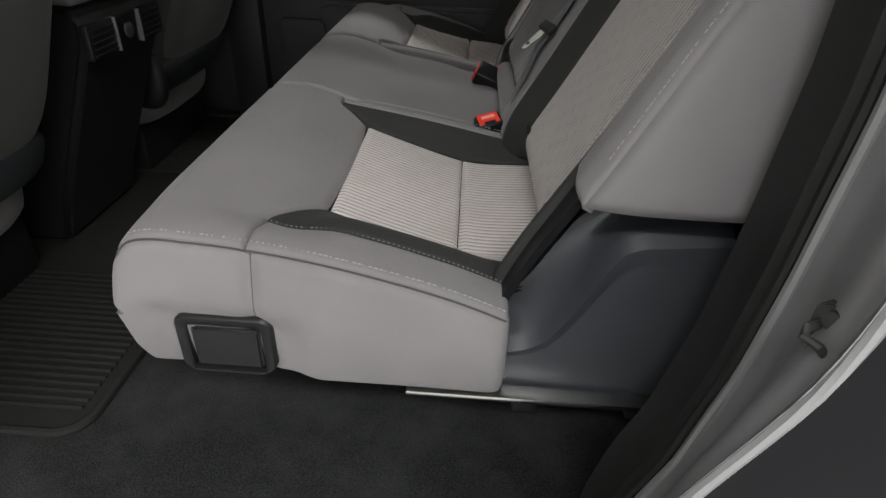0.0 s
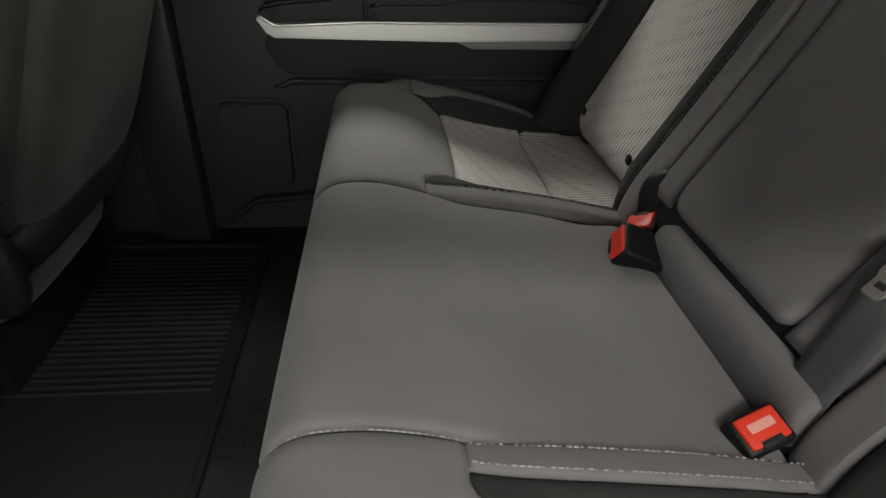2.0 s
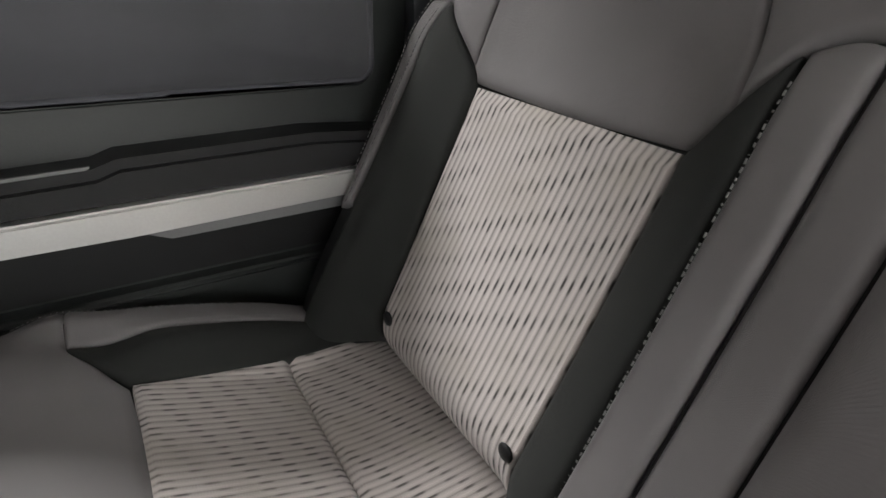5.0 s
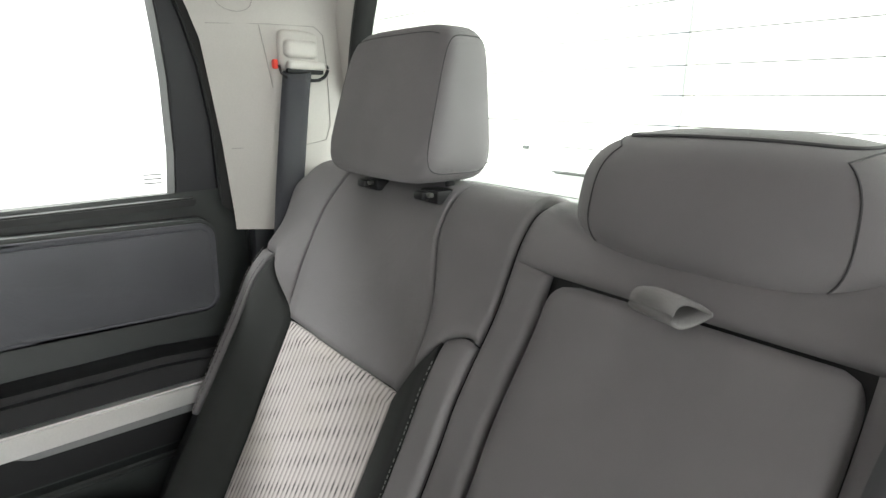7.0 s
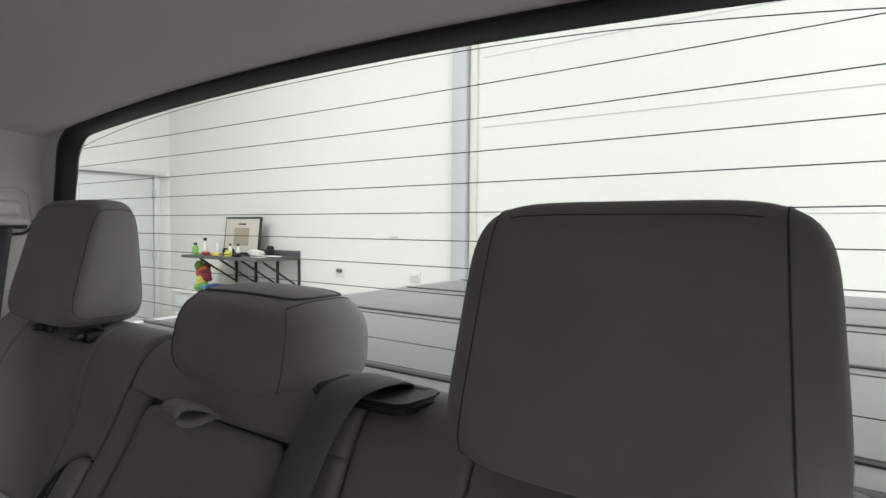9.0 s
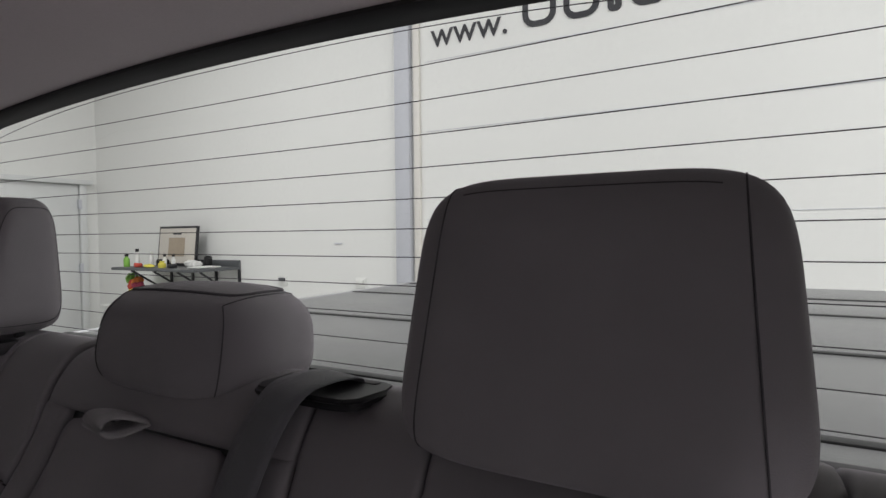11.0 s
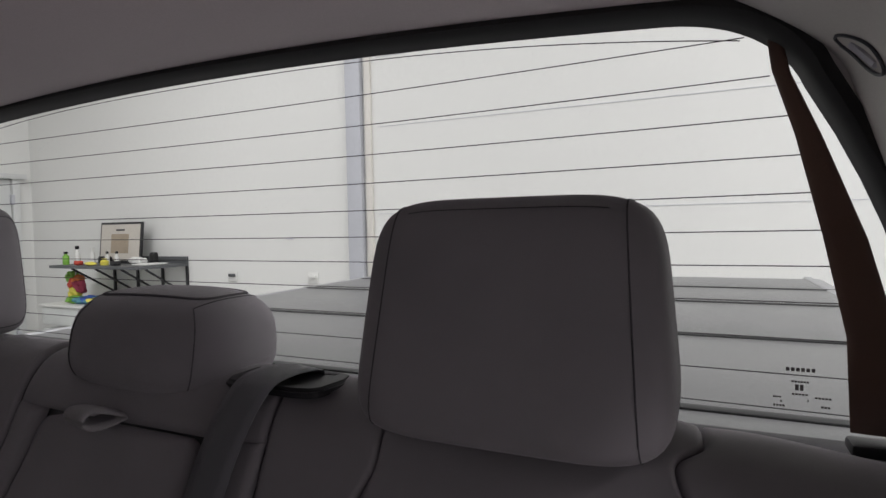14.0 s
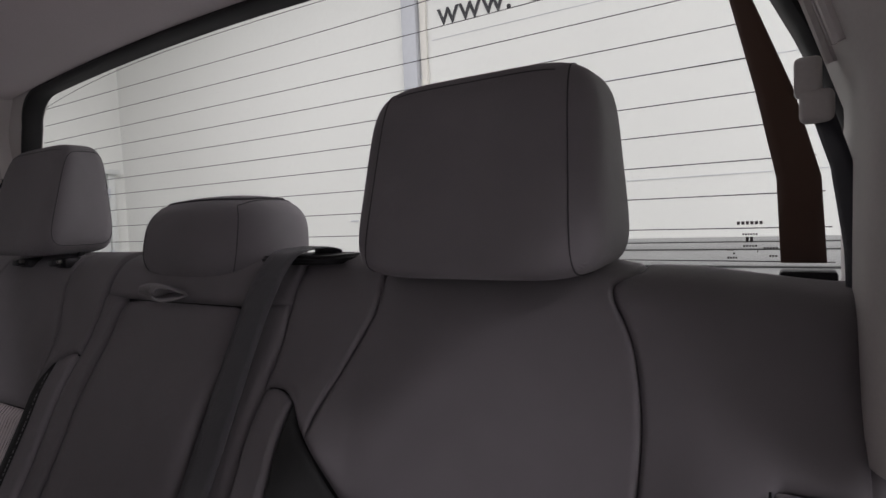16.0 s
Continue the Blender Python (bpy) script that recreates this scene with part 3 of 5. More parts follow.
    part("backrest_side", panel_mesh(back_side, lambda b: (0.0, b), lambda b: (1.0, b), 14, 40, (0, side, 0), puff=0.005, edge=0.012, skirt=0.02), GREY, seat)
    part("backrest_base", panel_mesh(B, lambda b: (0.195, 0.6 + 10.6 * b), lambda b: (0.70, 0.6 + 10.6 * b), 40, 60, fro, puff=-0.006, edge=0.01), BLACK, seat, "black inner padding")
    part("cushion_base", panel_mesh(S, lambda b: (0.205, 0.9 + 10.7 * b), lambda b: (0.70, 0.9 + 10.7 * b), 40, 50, up, puff=-0.006, edge=0.01), BLACK, seat, "black inner padding")
    def low_rim(s):
        """Lower rim of the upper field: over the inner bolster's tip, along the insert, up to the outer bolster's tip."""
        if s < 0.237:
            return 5.93 + 0.16 * math.sin(math.pi * 0.72 * (0.237 - s) / 0.045)
        if s < IL + 0.002:
            return 5.04 + 0.89 * ((IL + 0.002 - s) / (IL - 0.235)) ** 1.3
        if s < IT + 0.003:
            return 5.04 - 0.03 * math.sin(math.pi * (s - IL - 0.002) / (IT - IL))
        if s < 0.655:
            return 5.04 + 0.93 * ((s - IT - 0.003) / (0.652 - IT)) ** 0.8
        return 5.97
    def inner_edge(s, b):
        return B(s, 0.6 + (low_rim(s) - 0.03 - 0.6) * b)
    part("backrest_edge", panel_mesh(inner_edge, lambda b: (0.192, b), lambda b: (0.233, b), 12, 60, fro, puff=0.005, edge=0.01), GREY, seat)
    def seam_in(b):
        return 0.262 + 0.046 * smooth01(b * 3.0)
    def seam_out(b):
        return 0.582 - (0.016 if side < 0 else 0.0) + 0.008 * math.sin(math.pi * b) - 0.035 * smooth01((b - 0.15) * 2.5) + (0.020 * smooth01((b - 0.55) / 0.15) if side < 0 else 0.0)
    def field(left, right, na):
        def warped(a, b):
            s = left(b) + (right(b) - left(b)) * a
            q0 = low_rim(left(0) + (right(0) - left(0)) * a)
            return B(s, q0 + (11.1 - q0) * b)
        return panel_mesh(warped, lambda b: (0.0, b), lambda b: (1.0, b), na, 60, fro, puff=0.004, edge=0.0055, skirt=0.006)
    part("backrest_upper", field(lambda b: seam_in(b) + 0.0003, lambda b: seam_out(b) - 0.0003, 100), GREY, seat)
    part("backrest_wing", field(lambda b: 0.192 if side > 0 else 0.1895, lambda b: seam_in(b) - 0.0003, 36), GREY, seat)
    part("backrest_wing", field(lambda b: seam_out(b) + 0.0003, lambda b: 0.702, 44), GREY, seat)
    # rear shell closes the backrest
    part("back_shell", boxed(0.70, 0.80, min(YC + side * 0.20, YC + side * 0.70), max(YC + side * 0.20, YC + side * 0.70), 0.75, 1.36, 0.02), CHARCOAL, seat, "charcoal carpeted back shell")
    sew(seat, line(B, lambda b: (0.2305, 0.7 + 5.0 * b), 60, 0.0050, fro), fro, THREAD_MID)
    if side > 0:
        sew(seat, line(B, lambda b: (0.678 - 0.016 * b, 3.2 + 2.6 * b), 30, 0.005, fro), fro, THREAD_DARK)
    sew(seat, line(B, lambda b: (0.707 - 0.010 * b, 3.5 + 2.45 * b), 30, 0.005, fro), fro)
    # two dark buttons at the foot of the insert
    for s in (IL + 0.012, IR - 0.013):
        bm = bmesh.new()
        bmesh.ops.create_uvsphere(bm, u_segments=14, v_segments=8, radius=0.009)
        c = Vector(B(s, 2.05)) + Vector((-0.007, 0, 0.003))
        for v in bm.verts:
            v.co = Vector((v.co.x * 0.45, v.co.y, v.co.z)) + c
        part("button", bm, BLACK, seat, "round black upholstery button")
    ya, yb = sorted((YC + side * 0.55, YC + side * 0.625))
    part("backrest_foot", boxed(0.505, 0.70, ya, yb, 0.80, 0.975, 0.01), BLACK, seat, "black inner padding")
    # hidden pan under the cushion
    part("seat_pan", boxed(0.10, 0.42, min(YC + side * 0.21, YC + side * 0.70), max(YC + side * 0.21, YC + side * 0.70), 0.795, 0.86, 0.01), BLACK, seat, "black steel seat pan")


seat_large = thing("rear_bench_seat", "grey cloth double bench seat section with ribbed inserts", "car seat", "rear seats")
seat_small = thing("rear_single_seat", "grey cloth single rear seat section with ribbed inserts", "car seat", "rear seats")
build_outer(-1, seat_large)
build_outer(1, seat_small)

# middle place, part of the double section
CM = cushion_mid()
part("center_cushion", panel_mesh(CM, lambda b: (-0.2015, 0.75 + 11.75 * b), lambda b: (0.2015, 0.75 + 11.75 * b), 60, 70, (-0.3, 0, 1), puff=0.004, edge=0.008), GREY, seat_large)
BM_ = back_mid()
fro = (-1, 0, 0.4)
part("backrest_base", panel_mesh(BM_, lambda b: (-0.19, 0.6 + 10.6 * b), lambda b: (0.19, 0.6 + 10.6 * b), 20, 60, fro, puff=-0.006, edge=0.01), BLACK, seat_large, "black inner padding")
part("center_back_edge", panel_mesh(BM_, lambda b: (0.142, 2.15 + 5.05 * b), lambda b: (0.188, 2.15 + 5.25 * b), 10, 30, fro, puff=0.006, edge=0.012), GREY, seat_large)
part("center_back_edge", panel_mesh(BM_, lambda b: (-0.188, 2.15 + 5.25 * b), lambda b: (-0.112, 2.15 + 5.05 * b), 10, 30, fro, puff=0.006, edge=0.012), GREY, seat_large)
part("center_back_top", panel_mesh(BM_, lambda b: (-0.191, 7.21 + 4.23 * b), lambda b: (0.188, 7.21 + 4.23 * b), 40, 30, fro, puff=0.006, edge=0.012), GREY, seat_large)
def corner(b):
    """Rounding of the armrest's four corners."""
    d = max(0.0, (0.09 - min(b, 1 - b)) / 0.09)
    return 0.032 * (1 - math.sqrt(max(0.0, 1 - d * d)))


part("armrest_panel", panel_mesh(BM_, lambda b: (-0.110 + 0.5 * corner(b), 2.2 + 4.95 * b), lambda b: (0.138 - corner(b), 2.2 + 4.95 * b), 40, 60, fro, puff=0.010, edge=0.025), GREY, seat_large)
LOWER = [(0.478, 0.865), (0.463, 0.893), (0.455, 0.918), (0.451, 0.940), (0.452, 0.957), (0.460, 0.968), (0.478, 0.968)]
def back_lower(s, q):
    x, z = catmull(LOWER, q)
    return x, YC + s, z
part("center_back_lower", panel_mesh(back_lower, lambda b: (-0.188, 6.0 * b), lambda b: (0.122 - 0.012 * b, 6.0 * b), 40, 36, fro, puff=0.004, edge=0.014), GREY, seat_large)
part("back_shell", boxed(0.70, 0.80, YC - 0.195, YC + 0.185, 0.75, 1.36, 0.02), CHARCOAL, seat_large, "charcoal carpeted back shell")
part("seat_pan", boxed(0.10, 0.42, YC - 0.20, YC + 0.19, 0.795, 0.86, 0.01), BLACK, seat_large, "black steel seat pan")


# ---------------------------------------------------------------- headrests
def block_map(c, cx, cy, cz, hx, hy, hz, p=4.0, top_y=1.0, lean=0.0, top_x=1.0, skew=0.0, grow=1.0):
    c = np.array(c, float)
    c = c / (np.abs(c) ** p).sum() ** (1 / p) * grow
    k = (c[2] + 1) / 2
    x, y, z = c[0] * hx * (1 + (top_x - 1) * k), c[1] * hy * (1 + (top_y - 1) * k), c[2] * hz
    return cx + x + lean * z, cy + y + skew * k, cz + z


def block(cx, cy, cz, hx, hy, hz, p=4.0, n=14, top_y=1.0, lean=0.0, top_x=1.0, skew=0.0):
    """A padded block: a cube pulled towards a superellipsoid, narrowed to the top."""
    bm = bmesh.new()
    bmesh.ops.create_cube(bm, size=2.0)
    bmesh.ops.subdivide_edges(bm, edges=bm.edges[:], cuts=n, use_grid_fill=True)
    for v in bm.verts:
        v.co = block_map(v.co, cx, cy, cz, hx, hy, hz, p, top_y, lean, top_x, skew)
    return bm


DULLMETAL = plain("dull_clip_steel", (0.12, 0.12, 0.11), 0.5, metal=0.6, grain=250, vary=0.2)


def headrest(cy, hy, label, rise=0.0, hz=0.0935, top=0.90, power=4.6, skew=0.0, posts=0.0, depth=0.070, seam=0.80, taper=0.56):
    ob = thing("headrest", label, "headrest", "rear headrests")
    shape = (0.727, cy, 1.61 + rise - hz, depth, hy, hz, power, top, 0.12, taper, skew)
    part("cushion", block(*shape[:7], 22, *shape[7:]), GREY, ob)
    for sgn in (-1, 1):
        bm = bmesh.new()
        ring_pts = []
        for k in range(72):
            a = 2 * math.pi * k / 72
            c, s_ = math.cos(a), math.sin(a)
            r = (1 - seam ** power) ** (1 / power) / (abs(c) ** power + abs(s_) ** power) ** (1 / power)
            ring_pts.append(block_map((c * r, sgn * seam, s_ * r), *shape, grow=1.001))
        tube(bm, ring_pts, 0.0007, 5, True)
        part("piping", bm, THREAD_DARK, ob, "dark sewn edge")
    bm = bmesh.new()
    tube(bm, [block_map((-0.97, a, 1.0), *shape, grow=1.001) for a in np.linspace(-seam, seam, 24)], 0.0006, 5)
    part("piping", bm, THREAD_DARK, ob, "dark sewn edge")
    for sgn in (-1, 1):
        y = cy + posts + sgn * 0.064
        bm = bmesh.new()
        tube(bm, [(0.735, y, 1.40), (0.722, y, 1.46 + rise)], 0.006, 10)
        part("post", bm, BLACK, ob, "black post")
        guide_ = part("post_guide", boxed(0.694, 0.742, y - 0.018, y + 0.018, 1.424, 1.4405, 0.004), BLACK, ob, "black plastic post guide")
        part("release_tab", boxed(0.682, 0.696, y - 0.004, y + 0.014, 1.428, 1.4385, 0.003), BLACK, guide_)
        part("clip", boxed(0.684, 0.691, y - 0.016, y - 0.009, 1.433, 1.4385, 0.0015), DULLMETAL, guide_, "dull metal clip")
    return ob


headrest(YC - 0.420, 0.126, "tall grey cloth headrest with dark piped edges", top=0.905, power=5.6, skew=0.004)
headrest(YC + 0.424, 0.122, "tall grey cloth headrest with dark piped edges", 0.018, 0.0915, power=5.4, posts=-0.022, depth=0.064, seam=0.92, taper=0.48)

mid = thing("headrest", "low wide grey cloth middle headrest with a piped top", "headrest", "rear headrests")
shape = (0.760, YC + 0.016, 1.4625, 0.072, 0.137, 0.0595, 3.0, 0.95, 0.12, 0.86)
part("cushion", block(*shape[:7], 20, *shape[7:]), GREY, mid)
bm = bmesh.new()
ring_pts = []
for k in range(72):
    a = 2 * math.pi * k / 72
    c, s_ = math.cos(a), math.sin(a)
    r = 1.0 / (abs(c) ** 5 + abs(s_) ** 5) ** 0.2
    ring_pts.append(block_map((c * r * 0.72, s_ * r * 0.80, 1.0), *shape, grow=1.003))
tube(bm, ring_pts, 0.0017, 5, True)
part("piping", bm, THREAD_DARK, mid, "dark sewn edge")
for sgn in (-1, 1):
    bm = bmesh.new()
    ring_pts = []
    for k in range(72):
        a = 2 * math.pi * k / 72
        c, s_ = math.cos(a), math.sin(a)
        r = 1.0 / max(abs(c), abs(s_))
        ring_pts.append(block_map((c * r, sgn * 0.88, s_ * r), *shape, grow=1.003))
    tube(bm, ring_pts, 0.0008, 5, True)
    part("piping", bm, THREAD_DARK, mid, "dark sewn edge")
for sgn in (-1, 1):
    bm = bmesh.new()
    tube(bm, [(0.77, YC + 0.018 + sgn * 0.05, 1.40), (0.765, YC + 0.018 + sgn * 0.05, 1.44)], 0.006, 8)
    part("post", bm, CHROME, mid, "bright steel post")

# ---------------------------------------------------------------- pull loop, buckles, belts
loop = thing("pull_loop", "folded grey cloth pull loop on the armrest", "pull strap")
bm = bmesh.new()
pts, wid = [], []
for k in range(25):
    a = math.pi * (0.06 + 1.88 * k / 24)
    c_, s_ = math.cos(a), math.sin(a)
    squash = 0.20 + 0.80 * (1 - c_) / 2           # pinched where it is sewn in
    pts.append((0.659 + 0.021 * c_, 1.487 - 0.004 * c_, 1.4010 + 0.0125 * s_ * squash - 0.003 * c_))
    wid.append((0.004, 0.036, 0.002))
ribbon(bm, pts, wid, (0, 0, 1), 0.0022)
part("webbing", bm, LOOPCLOTH, loop)


def aim(place, facing, across):
    """A matrix at a place whose z points along facing and whose x lies near across."""
    z = Vector(facing).normalized()
    y = z.cross(Vector(across)).normalized()
    m = Matrix((y.cross(z), y, z)).transposed().to_4x4()
    m.translation = place
    return m


# pale red of the sheen painted on a buckle's button
SHEEN_PALE = plain("pale_sheen", (0.88, 0.38, 0.33), 0.5, grain=400, vary=0.1, bumpy=0)


def buckle(m, label, depth=0.070, glossed=False):
    ob = thing("seat_belt_buckle", label, "seat belt buckle", "rear buckles")
    part("housing", boxed(-0.0245, 0.0245, -0.0185, 0.0175, -depth, 0.004, 0.005, 3, m=m), BLACK, ob)
    part("button", boxed(-0.0198, 0.0198, -0.0140, 0.0138, 0.001, 0.0075, 0.0025, 3, m=m), RED, ob, "red release button")
    part("slot", boxed(-0.0105, 0.0105, -0.0160, -0.0098, 0.004, 0.0080, 0.0008, 2, m=m), RUBBER, ob, "dark tongue slot")
    # the button's highlight, laid on as a thin pale bar
    if glossed:
        part("print", boxed(-0.0125, 0.0125, -0.002, 0.0060, 0.0074, 0.0078, 0.0002, 1, m=m), SHEEN_PALE, ob, "pale bar painted as the button's sheen")
    return ob


buckle(pose(0.424, 1.300, 0.935, 18, -14, 15), "black seat belt buckle with a red button on the cushion", glossed=True)
buckle(aim((0.404, 1.586, 0.946), (-0.90, 0.10, 0.35), (-0.20, -0.87, -0.44)), "black seat belt buckle lying flat with a red button", 0.058)
upright = buckle(aim((0.457, 1.646, 0.939), (-0.62, 0.05, 0.78), (-0.63, 0.63, -0.45)), "black seat belt buckle upright beside the backrest", 0.050)
bm = bmesh.new()
pts = [tuple(catmull([(0.474, 1.652, 0.915), (0.472, 1.656, 0.945), (0.472, 1.664, 0.975), (0.482, 1.668, 1.000), (0.505, 1.668, 1.010)], q)) for q in np.linspace(0, 4, 20)]
ribbon(bm, pts, [(0.026, -0.030, 0.012)] * 20, (-1, -0.5, 0.4), 0.006)
part("sleeve", bm, BLACK, upright, "black plastic stalk sleeve")

belt = thing("center_seat_belt", "dark grey centre seat belt hanging over the backrest", "seat belt")
bm = bmesh.new()
pts = [(0.7475, 1.2880, 1.4400), (0.7440, 1.2890, 1.4485), (0.730, 1.2920, 1.4515), (0.710, 1.2970, 1.4510), (0.693, 1.3030, 1.4465), (0.681, 1.3110, 1.430), (0.668, 1.3210, 1.400), (0.652, 1.3290, 1.358), (0.626, 1.3330, 1.300), (0.575, 1.3330, 1.20), (0.528, 1.3300, 1.11), (0.501, 1.328, 1.066)]
smooth_pts = [tuple(catmull(pts, q)) for q in np.linspace(0, len(pts) - 1, 60)]
ribbon(bm, smooth_pts, [Vector((0.005, 0.048, 0.001)) * (1.0 if k < 30 else 1.02) for k in range(60)], (-1, 0, 0.5), 0.0010)
pts = [(0.498, 1.326, 1.066), (0.486, 1.318, 1.03), (0.462, 1.312, 0.97), (0.452, 1.31, 0.90)]
ribbon(bm, pts, [(0.0, 0.046, 0.0)] * len(pts), (-1, 0, 0.5), 0.0009)
part("webbing", bm, BELT, belt)
m = pose(0.512, 1.322, 1.100, 0, 48, 12)
tongue = part("tongue_grip", boxed(-0.006, 0.006, -0.024, 0.024, -0.010, 0.010, 0.004, 2, m=m), BLACK, belt, "black plastic grip")
part("tongue", prism([(-0.012, -0.008), (0.012, -0.008), (0.0115, -0.030), (0.0085, -0.036), (0.0085, -0.050), (0.006, -0.053), (-0.006, -0.053), (-0.0085, -0.050), (-0.0085, -0.036), (-0.0115, -0.030)], "x", -0.0015, 0.0015, 0.0006), CHROME, belt, "bright steel latch tongue").matrix_local = m
part("tongue_slot", boxed(-0.0017, 0.0017, -0.0045, 0.0045, -0.044, -0.038, 0.0003, 1, m=m), RUBBER, belt, "latch hole")
plate = thing("belt_guide_plate", "black plastic belt guide on the backrest top", "belt guide")
outline = [(0.706, 1.352), (0.694, 1.345), (0.691, 1.325), (0.691, 1.262), (0.694, 1.246), (0.703, 1.237), (0.735, 1.232), (0.752, 1.236), (0.758, 1.250), (0.758, 1.340), (0.752, 1.352)]
part("plate", prism(outline, "z", 1.4335, 1.4435, 0.0035, 3), BLACK, plate)
part("slot", boxed(0.744, 0.7515, 1.252, 1.315, 1.4432, 1.4441, 0.0003), RUBBER, plate, "dark slot")

# ---------------------------------------------------------------- release handle at the end of the double seat
handle = thing("seat_release_handle", "black plastic release lever set in the seat end", "handle")
ys = YC - 0.742
def plate_ring(outer, inner, y0, y1):
    """A flat moulded rim in x and z between two outlines, from y0 (near face) to y1."""
    bm = bmesh.new()
    rows = [[bm.verts.new((x, y, z)) for x, z in o] for o, y in ((inner, y1), (inner, y0 + 0.002), ([(a + (c - a) * 0.18, b_ + (d - b_) * 0.18) for (a, b_), (c, d) in zip(inner, outer)], y0), ([(a + (c - a) * 0.8, b_ + (d - b_) * 0.8) for (a, b_), (c, d) in zip(inner, outer)], y0), (outer, y0 + 0.003), (outer, y1))]
    n = len(outer)
    for r0, r1 in zip(rows[:-1], rows[1:]):
        for k in range(n):
            bm.faces.new((r0[k], r0[(k + 1) % n], r1[(k + 1) % n], r1[k]))
    bmesh.ops.recalc_face_normals(bm, faces=bm.faces)
    return bm


part("surround", plate_ring(round_outline(0.079, 0.187, 0.824, 0.900, 0.014), round_outline(0.091, 0.174, 0.820, 0.887, 0.007), ys - 0.004, ys + 0.03), BLACK, handle, "black satin surround")
part("backing", boxed(0.086, 0.180, ys + 0.010, ys + 0.03, 0.826, 0.892, 0.002), BLACK, handle, "dark recess")
part("lever", prism([(0.0945, 0.826), (0.1705, 0.826), (0.1705, 0.878), (0.168, 0.882), (0.097, 0.882), (0.0945, 0.878)], "y", ys - 0.001, ys + 0.012, 0.003, 3), BLACK, handle, "charcoal lever plate")
rail = thing("seat_frame_rail", "bright steel rail under the seat end", "rail")
part("bar", boxed(0.330, 0.63, 0.752, 0.775, 0.785, 0.792, 0.002), CHROME, rail)
for x in (0.46, 0.60):
    part("bracket", boxed(x, x + 0.03, 0.765, 0.80, 0.755, 0.786, 0.003), BLACK, rail, "black steel bracket")

# ---------------------------------------------------------------- cab shell
floor = tagged(link_mesh("floor", boxed(-1.4, 0.95, 0.66, 2.32, FLOOR - 0.06, FLOOR), CARPET), "charcoal carpeted cab floor", "floor", kind="structure")
mat = thing("floor_mat", "black ribbed rubber floor mat with raised rim", "floor mat")
MX0, MX1, MY0, MY1 = -0.66, -0.165, 0.815, 2.20
part("base", prism(round_outline(MX0, MX1, MY0, MY1, 0.05), "z", FLOOR, FLOOR + 0.006, 0.002), MATRUBBER, mat)
bm = bmesh.new()
tube(bm, [(x, y, FLOOR + 0.007) for x, y in round_outline(MX0 + 0.006, MX1 - 0.006, MY0 + 0.006, MY1 - 0.006, 0.046)], 0.008, 8, True)
part("rim", bm, MATRUBBER, mat)
for y0, y1 in ((MY0 + 0.05, 1.23), (1.72, MY1 - 0.05)):
    n = int((y1 - y0) / 0.0165)
    for k in range(n):
        y = y0 + (k + 0.5) * 0.0165
        bm = bmesh.new()
        tube(bm, [(MX0 + 0.03, y, FLOOR + 0.006), (MX1 - 0.03, y, FLOOR + 0.006)], 0.0045, 6)
        part("rib", bm, MATRUBBER, mat)


def ring(inner, outer, x_front, depth):
    """A frame between two outlines in y and z; x_front(y, z) is its near face."""
    bm = bmesh.new()
    n = len(inner)
    rows = []
    for pts, dx in ((inner, 0.0), (outer, 0.0), (outer, depth), (inner, depth)):
        rows.append([bm.verts.new((x_front(y, z) + dx, y, z)) for y, z in pts])
    for r in range(4):
        a, b = rows[r], rows[(r + 1) % 4]
        for k in range(n):
            k2 = (k + 1) % n
            bm.faces.new((a[k], a[k2], b[k2], b[k]))
    bmesh.ops.recalc_face_normals(bm, faces=bm.faces)
    return bm


def sheet(function, nu, nv, flip=False, thick=0.0):
    """A curved sheet, given thickness away from its face."""
    bm = bmesh.new()
    P = np.array([[function(i / nu, j / nv) for j in range(nv + 1)] for i in range(nu + 1)])
    vs = [[bm.verts.new(P[i, j]) for j in range(nv + 1)] for i in range(nu + 1)]
    for i in range(nu):
        for j in range(nv):
            q = (vs[i][j], vs[i + 1][j], vs[i + 1][j + 1], vs[i][j + 1])
            bm.faces.new(q[::-1] if flip else q)
    if thick:
        bm.normal_update()
        bmesh.ops.solidify(bm, geom=bm.faces[:], thickness=thick)
    return bm


# ---------------------------------------------------------------- rear window and cab back
def win_x(y, z):
    return 0.842 - 0.12 * (z - 1.41)


WIN_SIDE = [(0.707,), (0.706,), (0.703,), (0.696,), (0.686,), (0.672,), (0.655,), (0.635,), (0.612,), (0.588,)]


def win_half(z):
    """Half the width of the glass at a height."""
    return float(catmull(WIN_SIDE, (min(max(z, 1.38), 1.72) - 1.38) / 0.04)[0])


